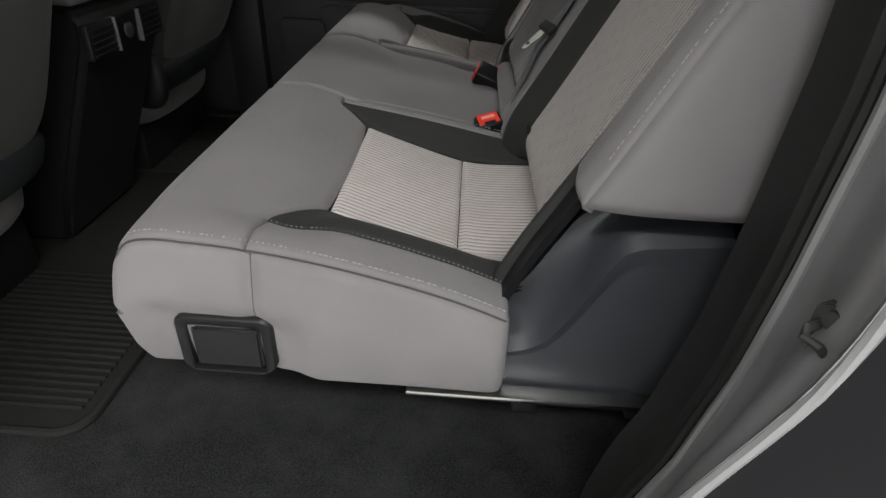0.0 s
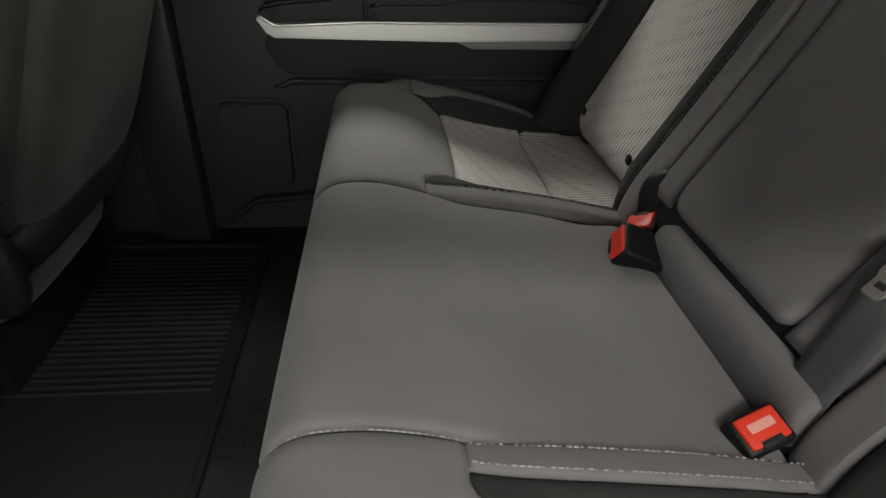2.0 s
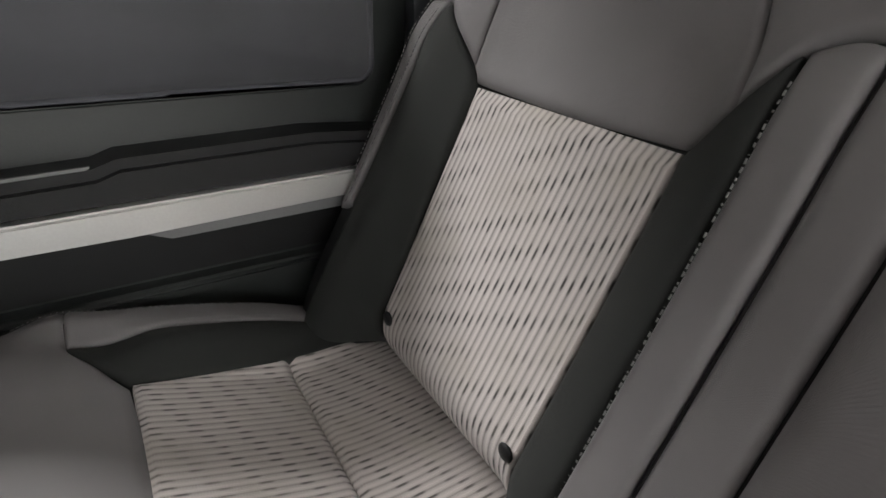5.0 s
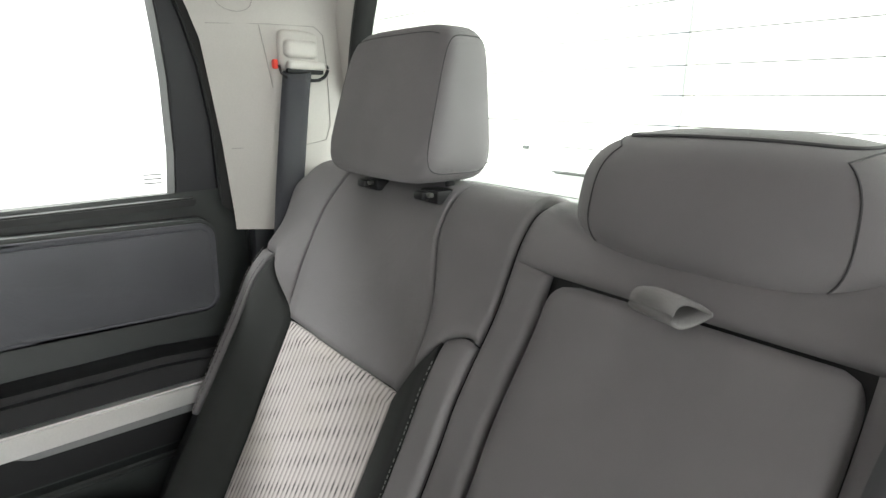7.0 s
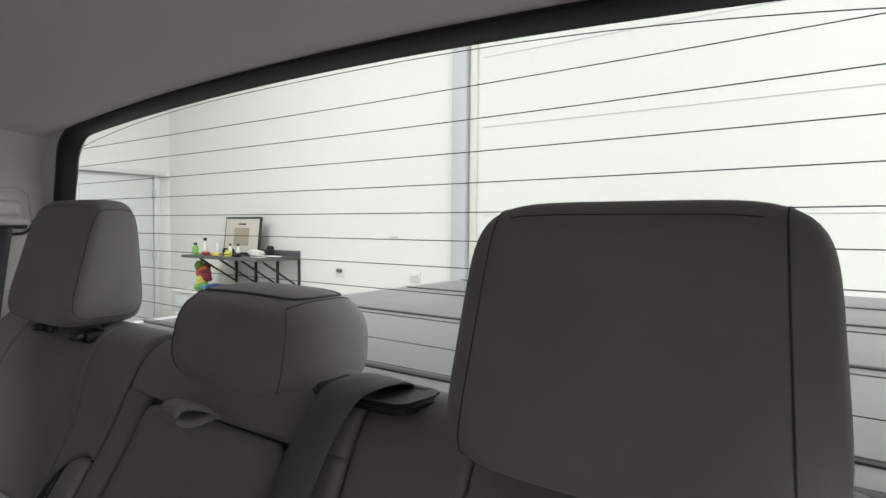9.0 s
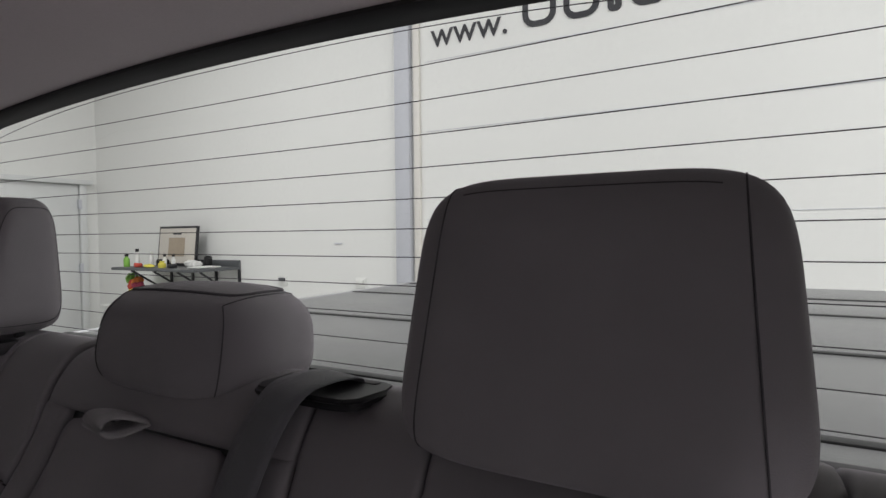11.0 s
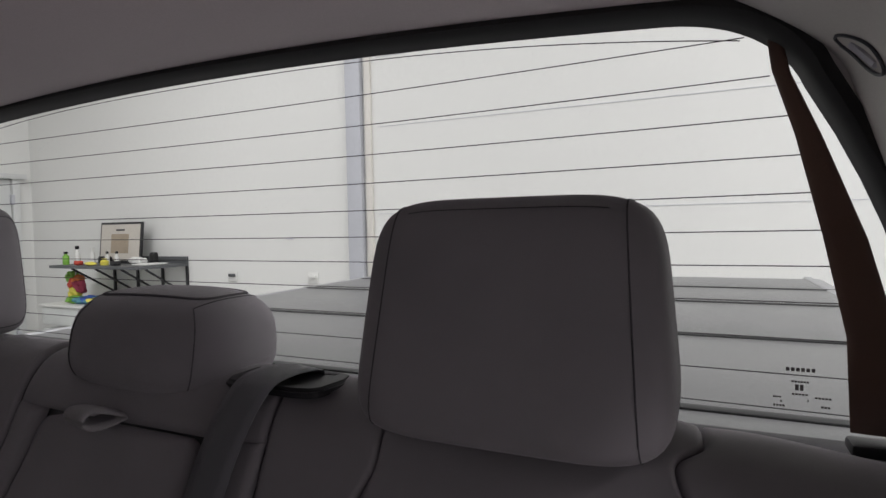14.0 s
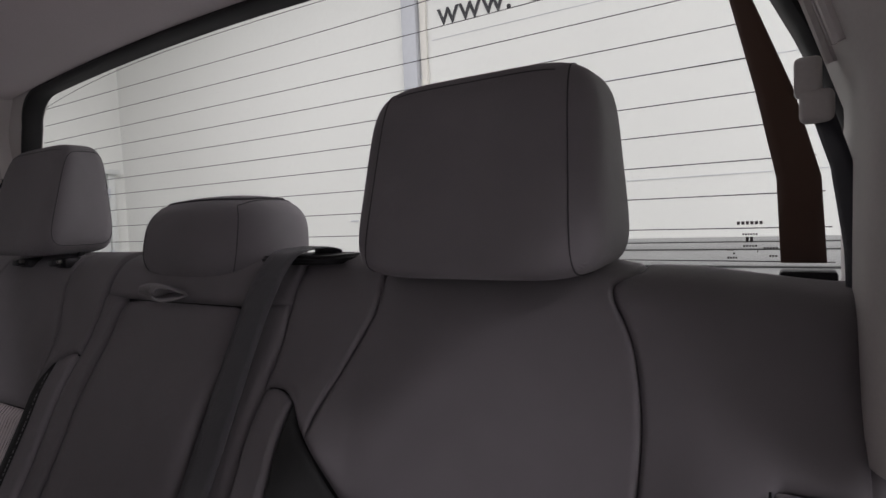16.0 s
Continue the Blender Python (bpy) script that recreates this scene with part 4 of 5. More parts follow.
def win_outline(grow=0.0, up=None):
    """Edge of the rear window: level sill, flat arched head, rounded upper corners. grow widens it, up raises its head."""
    up = grow if up is None else up
    zs, zt, s1, z_side, n = 1.405 - up, 1.768 + up, 0.530 + grow, 1.688 + up, 24
    def side_s(z):
        return win_half(z - up) + grow
    def head(s):
        return zt - 0.0195 * (abs(s) / s1) ** 2.0
    def bend(a):
        """From the side into the head."""
        p0, p1, p2 = (side_s(z_side), z_side), (0.602 + grow, 1.742 + up), (s1, head(s1))
        return tuple((1 - a) ** 2 * u + 2 * a * (1 - a) * v + a * a * w for u, v, w in zip(p0, p1, p2))
    pts = [(YW - side_s(zs) + 2 * side_s(zs) * k / n, zs) for k in range(n + 1)]
    for k in range(1, 9):                        # far side
        z = zs + (z_side - zs) * k / 8
        pts.append((YW + side_s(z), z))
    for k in range(1, 13):
        s, z = bend(k / 12)
        pts.append((YW + s, z))
    for k in range(1, n):                        # head
        s = s1 - 2 * s1 * k / n
        pts.append((YW + s, head(s)))
    for k in range(0, 12):                       # near side, a little fuller above
        s, z = bend(1 - k / 12)
        pts.append((YW - s - 0.011 * k / 12, z))
    for k in range(8, 0, -1):
        z = zs + (z_side - zs) * k / 8
        pts.append((YW - side_s(z) - 0.011 * smooth01((z - 1.43) / 0.09), z))
    return pts


window = tagged(new("window_1"), "wide rear window with fine heater lines", "window", kind="structure")
# rubber surround: from the glass it slopes forward into the cab, with a soft lip
bm = bmesh.new()
rows = [[bm.verts.new((win_x(y, z) + dx, y, z)) for y, z in win_outline(g, h)] for g, h, dx in ((0.004, 0.004, 0.004), (0.0, 0.0, -0.001), (0.001, 0.001, -0.012), (0.003, 0.002, -0.026), (0.007, 0.006, -0.031), (0.013, 0.012, -0.029), (0.016, 0.016, 0.010))]
for r0, r1 in zip(rows[:-1], rows[1:]):
    for k in range(len(r0)):
        k2 = (k + 1) % len(r0)
        bm.faces.new((r0[k], r1[k], r1[k2], r0[k2]))
bmesh.ops.recalc_face_normals(bm, faces=bm.faces)
part("window_frame", bm, RUBBER, window, "black rubber window surround")
bm = bmesh.new()
bm.faces.new([bm.verts.new((win_x(y, z) + 0.003, y, z)) for y, z in win_outline(0.003)][::-1])
pane = part("pane", bm, REARGLASS, window, smooth=False)
pane.visible_shadow = False
# heater lines: the uppermost follows the arched head, the others run level
bm = bmesh.new()
tube(bm, [(win_x(0, z) + 0.0015, YW + t_, z) for t_, z in ((t_, 1.7645 - 0.025 * (abs(t_) / 0.52) ** 2.6) for t_ in np.linspace(-0.585, 0.585, 61))], 0.0005, 4)
part("heater_line", bm, GLASSINK, window)
for k, zc in enumerate((1.727, 1.696, 1.665, 1.635, 1.606, 1.577, 1.549, 1.520, 1.490, 1.460, 1.430)):
    rise_ = 0.006 - 0.0009 * k
    hw = win_half(zc) - (0.012 if k == 0 else 0.008)
    bm = bmesh.new()
    tube(bm, [(win_x(0, zc) + 0.0015, YW + t_, zc + (rise_ * (t_ / 0.6) ** 2 if t_ < 0 else 0.0)) for t_ in np.linspace(-hw, hw, 25)], 0.0005, 4)
    part("heater_line", bm, GLASSINK, window)
# maker's marks on the glass: rows of small plain bars
MARKINK = plain("grey_glass_print", (0.09, 0.085, 0.08), 0.7, grain=900, vary=0.3, bumpy=0)
for yy, zz, n, w, h in ((0.0, 0.0, 6, 0.022, 0.0030), (0.0, -0.0105, 6, 0.013, 0.0016), (0.0005, -0.0155, 2, 0.007, 0.0050), (0.0, -0.0215, 5, 0.012, 0.0016), (-0.0165, -0.0235, 5, 0.012, 0.0016), (-0.0060, -0.0265, 1, 0.001, 0.0018),
                        (-0.0185, -0.0310, 3, 0.007, 0.0018), (0.0165, -0.0250, 4, 0.0065, 0.0016), (0.0135, -0.0285, 1, 0.002, 0.0016), (0.0150, -0.0325, 4, 0.009, 0.0018)):
    for j in range(n):
        yj, zj = yy + 0.850 + (w * ((j + 0.5) / n - 0.5)), zz + 1.4625
        part("glass_mark", boxed(win_x(0, zj) + 0.0010, win_x(0, zj) + 0.0020, yj - 0.34 * w / n, yj + 0.34 * w / n, zj - h / 2, zj + h / 2), MARKINK, window, smooth=False)

cy_, cz_ = YC, 1.58
def to_rect(p):
    dy, dz = p[0] - cy_, p[1] - cz_
    f = min(0.87 / abs(dy) if abs(dy) > 1e-6 else 9, (0.36 / dz if dz > 0 else 1.08 / -dz) if abs(dz) > 1e-6 else 9)
    return (cy_ + dy * f, cz_ + dz * f)


tagged(link_mesh("wall_rear", ring(win_outline(0.011, 0.011), [to_rect(p) for p in win_outline(0.011, 0.011)], lambda y, z: 0.816 - 0.12 * (max(z, 1.3) - 1.41), 0.016), BEIGE, smooth=False), "light grey trimmed cab back wall round the window", "wall", kind="structure")

tagged(link_mesh("wall_cab_outside", boxed(0.865, 0.969, 0.56, 2.40, 0.35, 1.36, 0.01), PAINT), "grey painted outer cab back panel below the window", "wall", kind="structure")

# ---------------------------------------------------------------- roof lining
def head_z(s):
    """Upper edge of the rear window surround."""
    return 1.779 - 0.0195 * min(abs(s) / 0.53, 1.3) ** 2.0


def lining(u, v):
    s = -0.86 + 1.72 * v
    x1 = 0.771
    x = -1.3 + (x1 + 1.3) * (1 - (1 - u) ** 1.6)
    z = 1.872 - 0.10 * smooth01((abs(s) - 0.50) / 0.36)
    back = smooth01((x - 0.42) / (x1 - 0.42))
    z = z + back * (min(head_z(s - 0.002), z) - z)
    return x, YC + s, z


ceiling = tagged(link_mesh("ceiling", sheet(lining, 70, 60, flip=True, thick=0.02), HEADLINER), "grey fabric roof lining", "ceiling", kind="structure")
tagged(link_mesh("roof", boxed(-1.4, 0.92, YC - 0.90, YC + 0.90, 1.90, 1.93, 0.01), PAINT), "grey painted cab roof", "roof", kind="structure")


# ---------------------------------------------------------------- pillars
SHUT = plain("grey_shut_line", (0.40, 0.38, 0.36), 0.7, grain=300, bumpy=0)


def pillar_trim(side, name, inner=None):
    def front(z):
        if side > 0:
            return np.interp(z, [1.30, 1.35, 1.467, 1.562, 1.632, 1.671, 1.704, 1.721, 1.735, 1.742, 1.85], [0.624, 0.621, 0.610, 0.597, 0.587, 0.573, 0.558, 0.539, 0.508, 0.47, 0.42])
        return np.interp(z, [1.30, 1.43, 1.55, 1.64, 1.73, 1.80, 1.85], [0.605, 0.606, 0.598, 0.582, 0.556, 0.505, 0.44])
    def fn(u, v):
        z = 1.32 + 0.50 * v
        x0, x1 = front(z), 0.835
        x = x0 + (x1 - x0) * u
        s = 0.792 - 0.085 * u - 0.02 * math.sin(math.pi * u) - 0.10 * smooth01((z - 1.66) / 0.16) * (0.6 + 0.4 * u)
        if inner:
            s = inner(x, z)
        return x, YC + side * s, z
    ob = tagged(new(name), "light grey plastic rear pillar trim", "pillar trim", kind="structure")
    part("panel", sheet(fn, 24, 80, flip=side > 0, thick=-0.012), BEIGE, ob)
    if inner:
        return lambda u, z, lift=0.0: (fn(u, (z - 1.32) / 0.50)[0], fn(u, (z - 1.32) / 0.50)[1] - side * lift, z), ob
    # shut line of the belt cover, and the round cap above
    def at(u, z, lift=0.0):
        x, y, zz = fn(u, (z - 1.32) / 0.50)
        return (x, y - side * lift, zz)
    bm = bmesh.new()
    rim = [at(0.06, 1.655, 0.001), at(0.4, 1.657, 0.001), at(0.66, 1.657, 0.001), at(0.71, 1.645, 0.001), at(0.72, 1.60, 0.001), at(0.72, 1.50, 0.001), at(0.68, 1.475, 0.001), at(0.5, 1.465, 0.001), at(0.05, 1.46, 0.001)]
    tube(bm, rim, 0.0008, 5)
    tube(bm, [at(0.34, 1.655, 0.001), at(0.36, 1.56, 0.001)], 0.0009, 5)
    part("shut_line", bm, SHUT, ob, "shut line")
    bm = bmesh.new()
    tube(bm, [at(0.24 + 0.090 * math.cos(a), 1.690 + 0.017 * math.sin(a), 0.0012) for a in np.linspace(0, 2 * math.pi, 28, endpoint=False)], 0.0008, 5, True)
    part("cap_ring", bm, SHUT, ob)
    return at


P_far = pillar_trim(1, "trim_pillar_far")
def near_inner(x, z):
    return 0.699 - 0.34 * max(0.0, z - 1.55) - 0.10 * smooth01((z - 1.69) / 0.12) + 0.9 * max(0.0, 0.69 - x) ** 2 + 0.03 * smooth01((0.66 - x) / 0.08)


P_near, trim_near = pillar_trim(-1, "trim_pillar_near", near_inner)

guide = thing("belt_guide", "pale grey belt guide on the rear pillar", "belt guide", "belt guides")
c = Vector(P_far(0.46, 1.625))
c.x = 0.722
part("cover", boxed(c.x - 0.034, c.x + 0.036, c.y - 0.016, c.y + 0.004, 1.590, 1.650, 0.010, 4), BEIGE, guide)
part("cap", boxed(c.x - 0.030, c.x + 0.028, c.y - 0.027, c.y - 0.008, 1.606, 1.634, 0.009, 4), BEIGE, guide)
part("lip", boxed(c.x - 0.026, c.x + 0.040, c.y - 0.026, c.y - 0.004, 1.588, 1.602, 0.006, 3), BEIGE, guide)
part("eyelet", boxed(c.x - 0.027, c.x + 0.038, c.y - 0.023, c.y - 0.012, 1.582, 1.590, 0.003), BLACK, guide, "black slot")
bm = bmesh.new()
tube(bm, [tuple(catmull([(c.x + 0.046, c.y - 0.016, 1.597), (c.x + 0.047, c.y - 0.018, 1.590), (c.x + 0.041, c.y - 0.020, 1.580), (c.x + 0.028, c.y - 0.021, 1.573), (c.x + 0.010, c.y - 0.020, 1.572)], q)) for q in np.linspace(0, 4, 16)], 0.0028, 8)
part("bracket", bm, BLACK, guide, "black wire bracket")
bm = bmesh.new()
tube(bm, [(c.x - 0.038, c.y - 0.016, 1.594), (c.x - 0.036, c.y - 0.019, 1.582), (c.x - 0.026, c.y - 0.020, 1.575)], 0.0022, 8)
part("bracket", bm, BLACK, guide, "black wire bracket")
part("marker", boxed(c.x - 0.047, c.x - 0.038, c.y - 0.016, c.y - 0.006, 1.588, 1.603, 0.003), RED, guide, "red marker")
belt2 = thing("side_seat_belt", "dark grey seat belt hanging from the pillar guide", "seat belt", "side belts")
bm = bmesh.new()
pts = [(0.714, c.y - 0.018, 1.586), (0.706, c.y - 0.022, 1.54), (0.695, c.y - 0.028, 1.47), (0.685, c.y - 0.032, 1.40), (0.672, c.y - 0.034, 1.28)]
ribbon(bm, pts, [(0.045, -0.010, 0.0)] * 5, (0, -1, 0), 0.001)
part("webbing", bm, SIDEBELT, belt2)

guide = thing("belt_guide", "pale grey belt guide on the rear pillar", "belt guide", "belt guides")
part("cover", boxed(0.716, 0.730, 0.798, 0.815, 1.552, 1.580, 0.004, 3), BEIGE, guide)
part("lip", boxed(0.714, 0.731, 0.791, 0.812, 1.534, 1.557, 0.005, 3), BEIGE, guide)
# raised rim of the adjuster slot above the guide
bm = bmesh.new()
slot = [P_near(u, z, 0.002) for u, z in ((0.30, 1.575), (0.30, 1.65), (0.34, 1.668), (0.44, 1.668), (0.50, 1.65), (0.54, 1.575))]
tube(bm, slot, 0.0045, 8)
part("slot_rim", bm, BEIGE, trim_near, "moulded slot rim")
bm = bmesh.new()
tube(bm, [P_near(0.42, z, 0.001) for z in (1.580, 1.60, 1.63, 1.645)], 0.003, 8)
part("slot", bm, SHUT, trim_near, "dark adjuster slot")
belt4 = thing("side_seat_belt", "dark seat belt hanging below the pillar guide", "seat belt", "side belts")
bm = bmesh.new()
ribbon(bm, [(0.722, 0.798, 1.540), (0.726, 0.787, 1.503), (0.730, 0.779, 1.445), (0.732, 0.776, 1.36)], [(0.008, 0.013, 0.0)] * 4, (-1, 0, 0), 0.001)
part("webbing", bm, SIDEBELT, belt4)
badge = thing("airbag_badge", "oval moulded badge on the pillar trim", "badge")
bm = bmesh.new()
oval = []
for a in np.linspace(0, 2 * math.pi, 32, endpoint=False):
    du, dz = 0.028 * math.cos(a), 0.0095 * math.sin(a)
    oval.append(P_near(0.62 + (du * 0.72 - dz * 0.5) / 0.24, 1.692 + du * 0.55 + dz * 0.83, 0.001))
tube(bm, oval, 0.0012, 5, True)
part("outline", bm, CHARCOAL, badge)
bm = bmesh.new()
tube(bm, [P_near(0.58, 1.682, 0.0005), P_near(0.66, 1.701, 0.0005)], 0.0025, 6)
part("bar", bm, COLUMN, badge, "plain moulded bar")
belt3 = thing("side_seat_belt", "brown-tinged seat belt hanging beside the rear window", "seat belt", "side belts")
bm = bmesh.new()
pts = [(0.792, 0.878, 1.745), (0.792, 0.870, 1.70), (0.791, 0.852, 1.65), (0.79, 0.829, 1.574), (0.788, 0.812, 1.50), (0.787, 0.809, 1.43)]
ribbon(bm, pts, [(0.004, 0.008, 0.004), (0.004, 0.012, 0.004), (0.004, 0.017, 0.003), (0.003, 0.027, 0.002), (0.002, 0.031, 0.0), (0.001, 0.032, 0.0)], (-1, 0, 0), 0.001)
part("webbing", bm, BROWNBELT, belt3)
part("base_slot", boxed(0.778, 0.802, 0.786, 0.826, 1.414, 1.424, 0.003), BLACK, belt3, "black belt slot")

# ---------------------------------------------------------------- far rear door
door = tagged(new("door_1"), "closed rear door with charcoal trim and silver strip", "door", kind="structure")
YD = 2.262
part("door_shell", boxed(-0.31, 0.655, YD + 0.03, YD + 0.11, 0.56, 1.36, 0.01), CHARCOAL_DOOR, door)
def door_face(u, v):
    x = -0.305 + 0.945 * u
    z = 0.585 + (1.362 + 0.03 * u - 0.585) * v
    y = YD - 0.012 * math.sin(math.pi * v) + 0.03 * smooth01((v - 0.86) / 0.14)
    y += 0.02 * smooth01((x - 0.60) / 0.05)
    return x, y, z
part("door_panel", sheet(door_face, 40, 50, flip=True, thick=-0.03), CHARCOAL_DOOR, door)
part("door_insert", prism(round_outline(0.052, 0.578, 1.188, 1.352, 0.030), "y", YD - 0.030, YD + 0.01, 0.008, 3), CHARCOAL_DOOR, door, "charcoal moulded insert surround")
part("door_insert", prism(round_outline(0.058, 0.573, 1.197, 1.346, 0.026), "y", YD - 0.036, YD - 0.02, 0.010, 4), DOORFABRIC, door, "dark grey cloth insert")
part("door_insert", prism(round_outline(-0.29, 0.040, 1.292, 1.345, 0.02), "y", YD - 0.030, YD + 0.01, 0.008, 3), DOORFABRIC, door, "dark grey cloth insert")
DULLTRIM = plain("dull_grey_trim", (0.20, 0.20, 0.205), 0.45, metal=0.3, grain=300, vary=0.08)
# armrest: switch shelf and padded rear part
part("armrest_shelf", prism([(-0.137, 1.092), (-0.10, 1.079), (0.076, 1.089), (0.076, 1.137), (0.02, 1.131), (-0.09, 1.119), (-0.130, 1.109)], "y", 2.199, YD + 0.01, 0.006, 3), BLACK, door, "black switch shelf")
part("armrest_pad", prism([(0.079, 1.091), (0.62, 1.098), (0.62, 1.130), (0.58, 1.140), (0.47, 1.148), (0.25, 1.1435), (0.225, 1.135), (0.105, 1.131), (0.084, 1.124)], "y", 2.188, YD + 0.01, 0.012, 4), BLACK, door, "padded armrest")
part("switch_plate", boxed(-0.08, 0.05, 2.215, 2.245, 1.122, 1.129, 0.003), CHARCOAL, door, "window switch plate")
part("window_switch", boxed(-0.03, 0.0, 2.220, 2.240, 1.128, 1.138, 0.003, 3), BLACK, door, "black window switch")
# slit of light along the pad's top, modelled as a grey strip
part("pad_highlight", prism([(0.100, 1.133), (0.222, 1.137), (0.226, 1.1405), (0.112, 1.1365)], "y", 2.193, 2.20, 0.0012), DULLTRIM, door, "thin grey strip drawn as the pad's highlight")
part("armrest_trim", prism([(-0.137, 1.092), (-0.118, 1.064), (-0.103, 1.055), (0.25, 1.055), (0.62, 1.066), (0.62, 1.098), (0.07, 1.0895), (-0.10, 1.079), (-0.130, 1.098)], "y", 2.184, 2.21, 0.004, 3), SATIN, door, "satin silver trim strip")
# lower face of the silver trim; its shade is put into the grey
part("armrest_trim", prism([(0.250, 1.056), (0.290, 1.039), (0.62, 1.044), (0.62, 1.066)], "y", 2.198, 2.22, 0.003), DULLTRIM, door, "lower silver trim strip in a shaded grey")
part("door_pocket", prism([(-0.122, 1.056), (-0.138, 1.032), (-0.117, 0.989), (-0.087, 0.967), (0.63, 0.973), (0.63, 1.05)], "y", 2.238, YD + 0.01, 0.006, 3), BLACK, door, "black recess under the armrest")
part("lower_ridge", prism([(-0.13, 0.940), (0.63, 0.946), (0.63, 0.966), (-0.085, 0.962)], "y", 2.222, YD + 0.01, 0.008, 3), CHARCOAL_DOOR, door)
part("map_pocket", prism(round_outline(-0.26, -0.095, 0.70, 0.915, 0.03), "y", 2.236, YD + 0.01, 0.01, 3), CHARCOAL_DOOR, door, "moulded speaker cover")
part("kick_panel", prism([(-0.28, 0.60), (0.62, 0.60), (0.62, 0.69), (-0.05, 0.69), (-0.20, 0.675)], "y", 2.225, YD + 0.01, 0.008, 3), CHARCOAL_DOOR, door)
latch = part("latch_bezel", prism(round_outline(-0.17, 0.038, 1.178, 1.286, 0.010), "y", YD - 0.036, YD + 0.0, 0.005, 3), BLACK, door, "black latch recess")
part("latch_pull", prism([(-0.165, 1.194), (0.024, 1.211), (0.030, 1.217), (0.032, 1.243), (0.018, 1.2435), (-0.165, 1.227)], "y", YD - 0.060, YD - 0.034, 0.004, 3), SATIN, latch, "satin silver pull")
part("lock_knob", boxed(-0.006, 0.026, YD - 0.052, YD - 0.034, 1.247, 1.271, 0.004, 3), CHROME, latch, "bright lock knob")
part("lock_mark", boxed(-0.019, -0.010, YD - 0.044, YD - 0.034, 1.247, 1.269, 0.001), RED, latch, "red lock mark")
# window frame of the door
part("sash_back", prism([(0.56, 1.36), (0.70, 1.36), (0.68, 1.66), (0.64, 1.80), (0.53, 1.80), (0.56, 1.66)], "y", 2.352, 2.37), BLACK, door, "black sash")
SASH = plain("dark_blue_grey_sash", (0.017, 0.017, 0.021), 0.6, grain=500, vary=0.15, bumpy=0.3)
part("sash_rear", prism([(0.533, 1.372), (0.603, 1.377), (0.599, 1.50), (0.585, 1.592), (0.567, 1.660), (0.553, 1.699), (0.539, 1.716), (0.530, 1.690), (0.533, 1.658), (0.539, 1.572), (0.539, 1.452)], "y", 2.296, 2.35, 0.003), SASH, door, "dark blue-grey sash")
part("sash_top", prism([(-0.32, 1.742), (0.400, 1.740), (0.455, 1.734), (0.492, 1.724), (0.515, 1.712), (0.530, 1.690), (0.539, 1.716), (0.520, 1.732), (0.471, 1.744), (0.400, 1.756), (-0.32, 1.764)], "y", 2.296, 2.34, 0.003), BLACK, door, "black sash")
part("sash_back", prism([(-0.32, 1.752), (0.50, 1.745), (0.57, 1.75), (0.50, 1.81), (-0.32, 1.81)], "y", 2.341, 2.36), BLACK, door, "black sash")
part("sill_strip", prism([(-0.31, 1.345), (0.56, 1.368), (0.56, 1.382), (-0.31, 1.360)], "y", 2.27, 2.36, 0.003), RUBBER, door, "black window seal")
bm = bmesh.new()
bm.faces.new([bm.verts.new(p) for p in ((-0.31, 2.33, 1.35), (0.545, 2.33, 1.37), (0.548, 2.322, 1.58), (0.538, 2.318, 1.69), (0.50, 2.317, 1.735), (-0.31, 2.316, 1.76))])
p_ = part("pane", bm, GLASS, door, smooth=False)
p_.visible_shadow = False
for zz in (1.402, 1.409, 1.416):
    part("glass_mark", boxed(0.495, 0.523, 2.324, 2.3255, zz, zz + 0.002), GLASSINK, door, smooth=False)

# body side behind and before the far door
tagged(link_mesh("wall_far_rear", boxed(0.655, 0.83, 2.275, 2.40, 0.40, 1.82, 0.01), CHARCOAL), "charcoal far body side behind the door", "wall", kind="structure")
tagged(link_mesh("pillar_far", boxed(-0.43, -0.312, 2.225, 2.36, 0.40, 1.85, 0.015), CHARCOAL_DOOR), "charcoal middle pillar between the doors", "pillar", kind="structure")
tagged(link_mesh("wall_far_front", boxed(-1.4, -0.43, 2.27, 2.36, 0.40, 1.36, 0.01), CHARCOAL_DOOR), "closed front door lower wall", "wall", kind="structure")
tagged(link_mesh("wall_front", boxed(-1.46, -1.40, 0.60, 2.36, 0.40, 1.15, 0.01), CHARCOAL), "dark dashboard wall", "wall", kind="structure")
tagged(link_mesh("weatherstrip", prism([(0.597, 0.60), (0.640, 0.60), (0.645, 1.34), (0.635, 1.467), (0.622, 1.562), (0.610, 1.632), (0.595, 1.675), (0.575, 1.712), (0.55, 1.735), (0.51, 1.752), (0.47, 1.760), (0.44, 1.750), (0.48, 1.743), (0.521, 1.732), (0.540, 1.717), (0.554, 1.699), (0.568, 1.660), (0.586, 1.592), (0.600, 1.50), (0.604, 1.377)], "y", 2.288, 2.352, 0.003, 2), RUBBER), "black rubber door seal", "seal", kind="structure")

# ---------------------------------------------------------------- near side: open doorway
tagged(link_mesh("door_sill", boxed(-0.35, 0.64, 0.52, 0.70, 0.42, 0.555, 0.02, 3), BLACK), "black plastic door sill", "sill", kind="structure")
jamb = tagged(new("door_jamb"), "grey painted door jamb with black seal and striker", "door jamb", kind="structure")
JX = [(0.56, 0.45), (0.572, 0.68), (0.588, 0.76), (0.612, 0.83), (0.634, 0.95), (0.643, 1.06), (0.648, 1.20), (0.640, 1.45), (0.61, 1.66), (0.56, 1.82)]
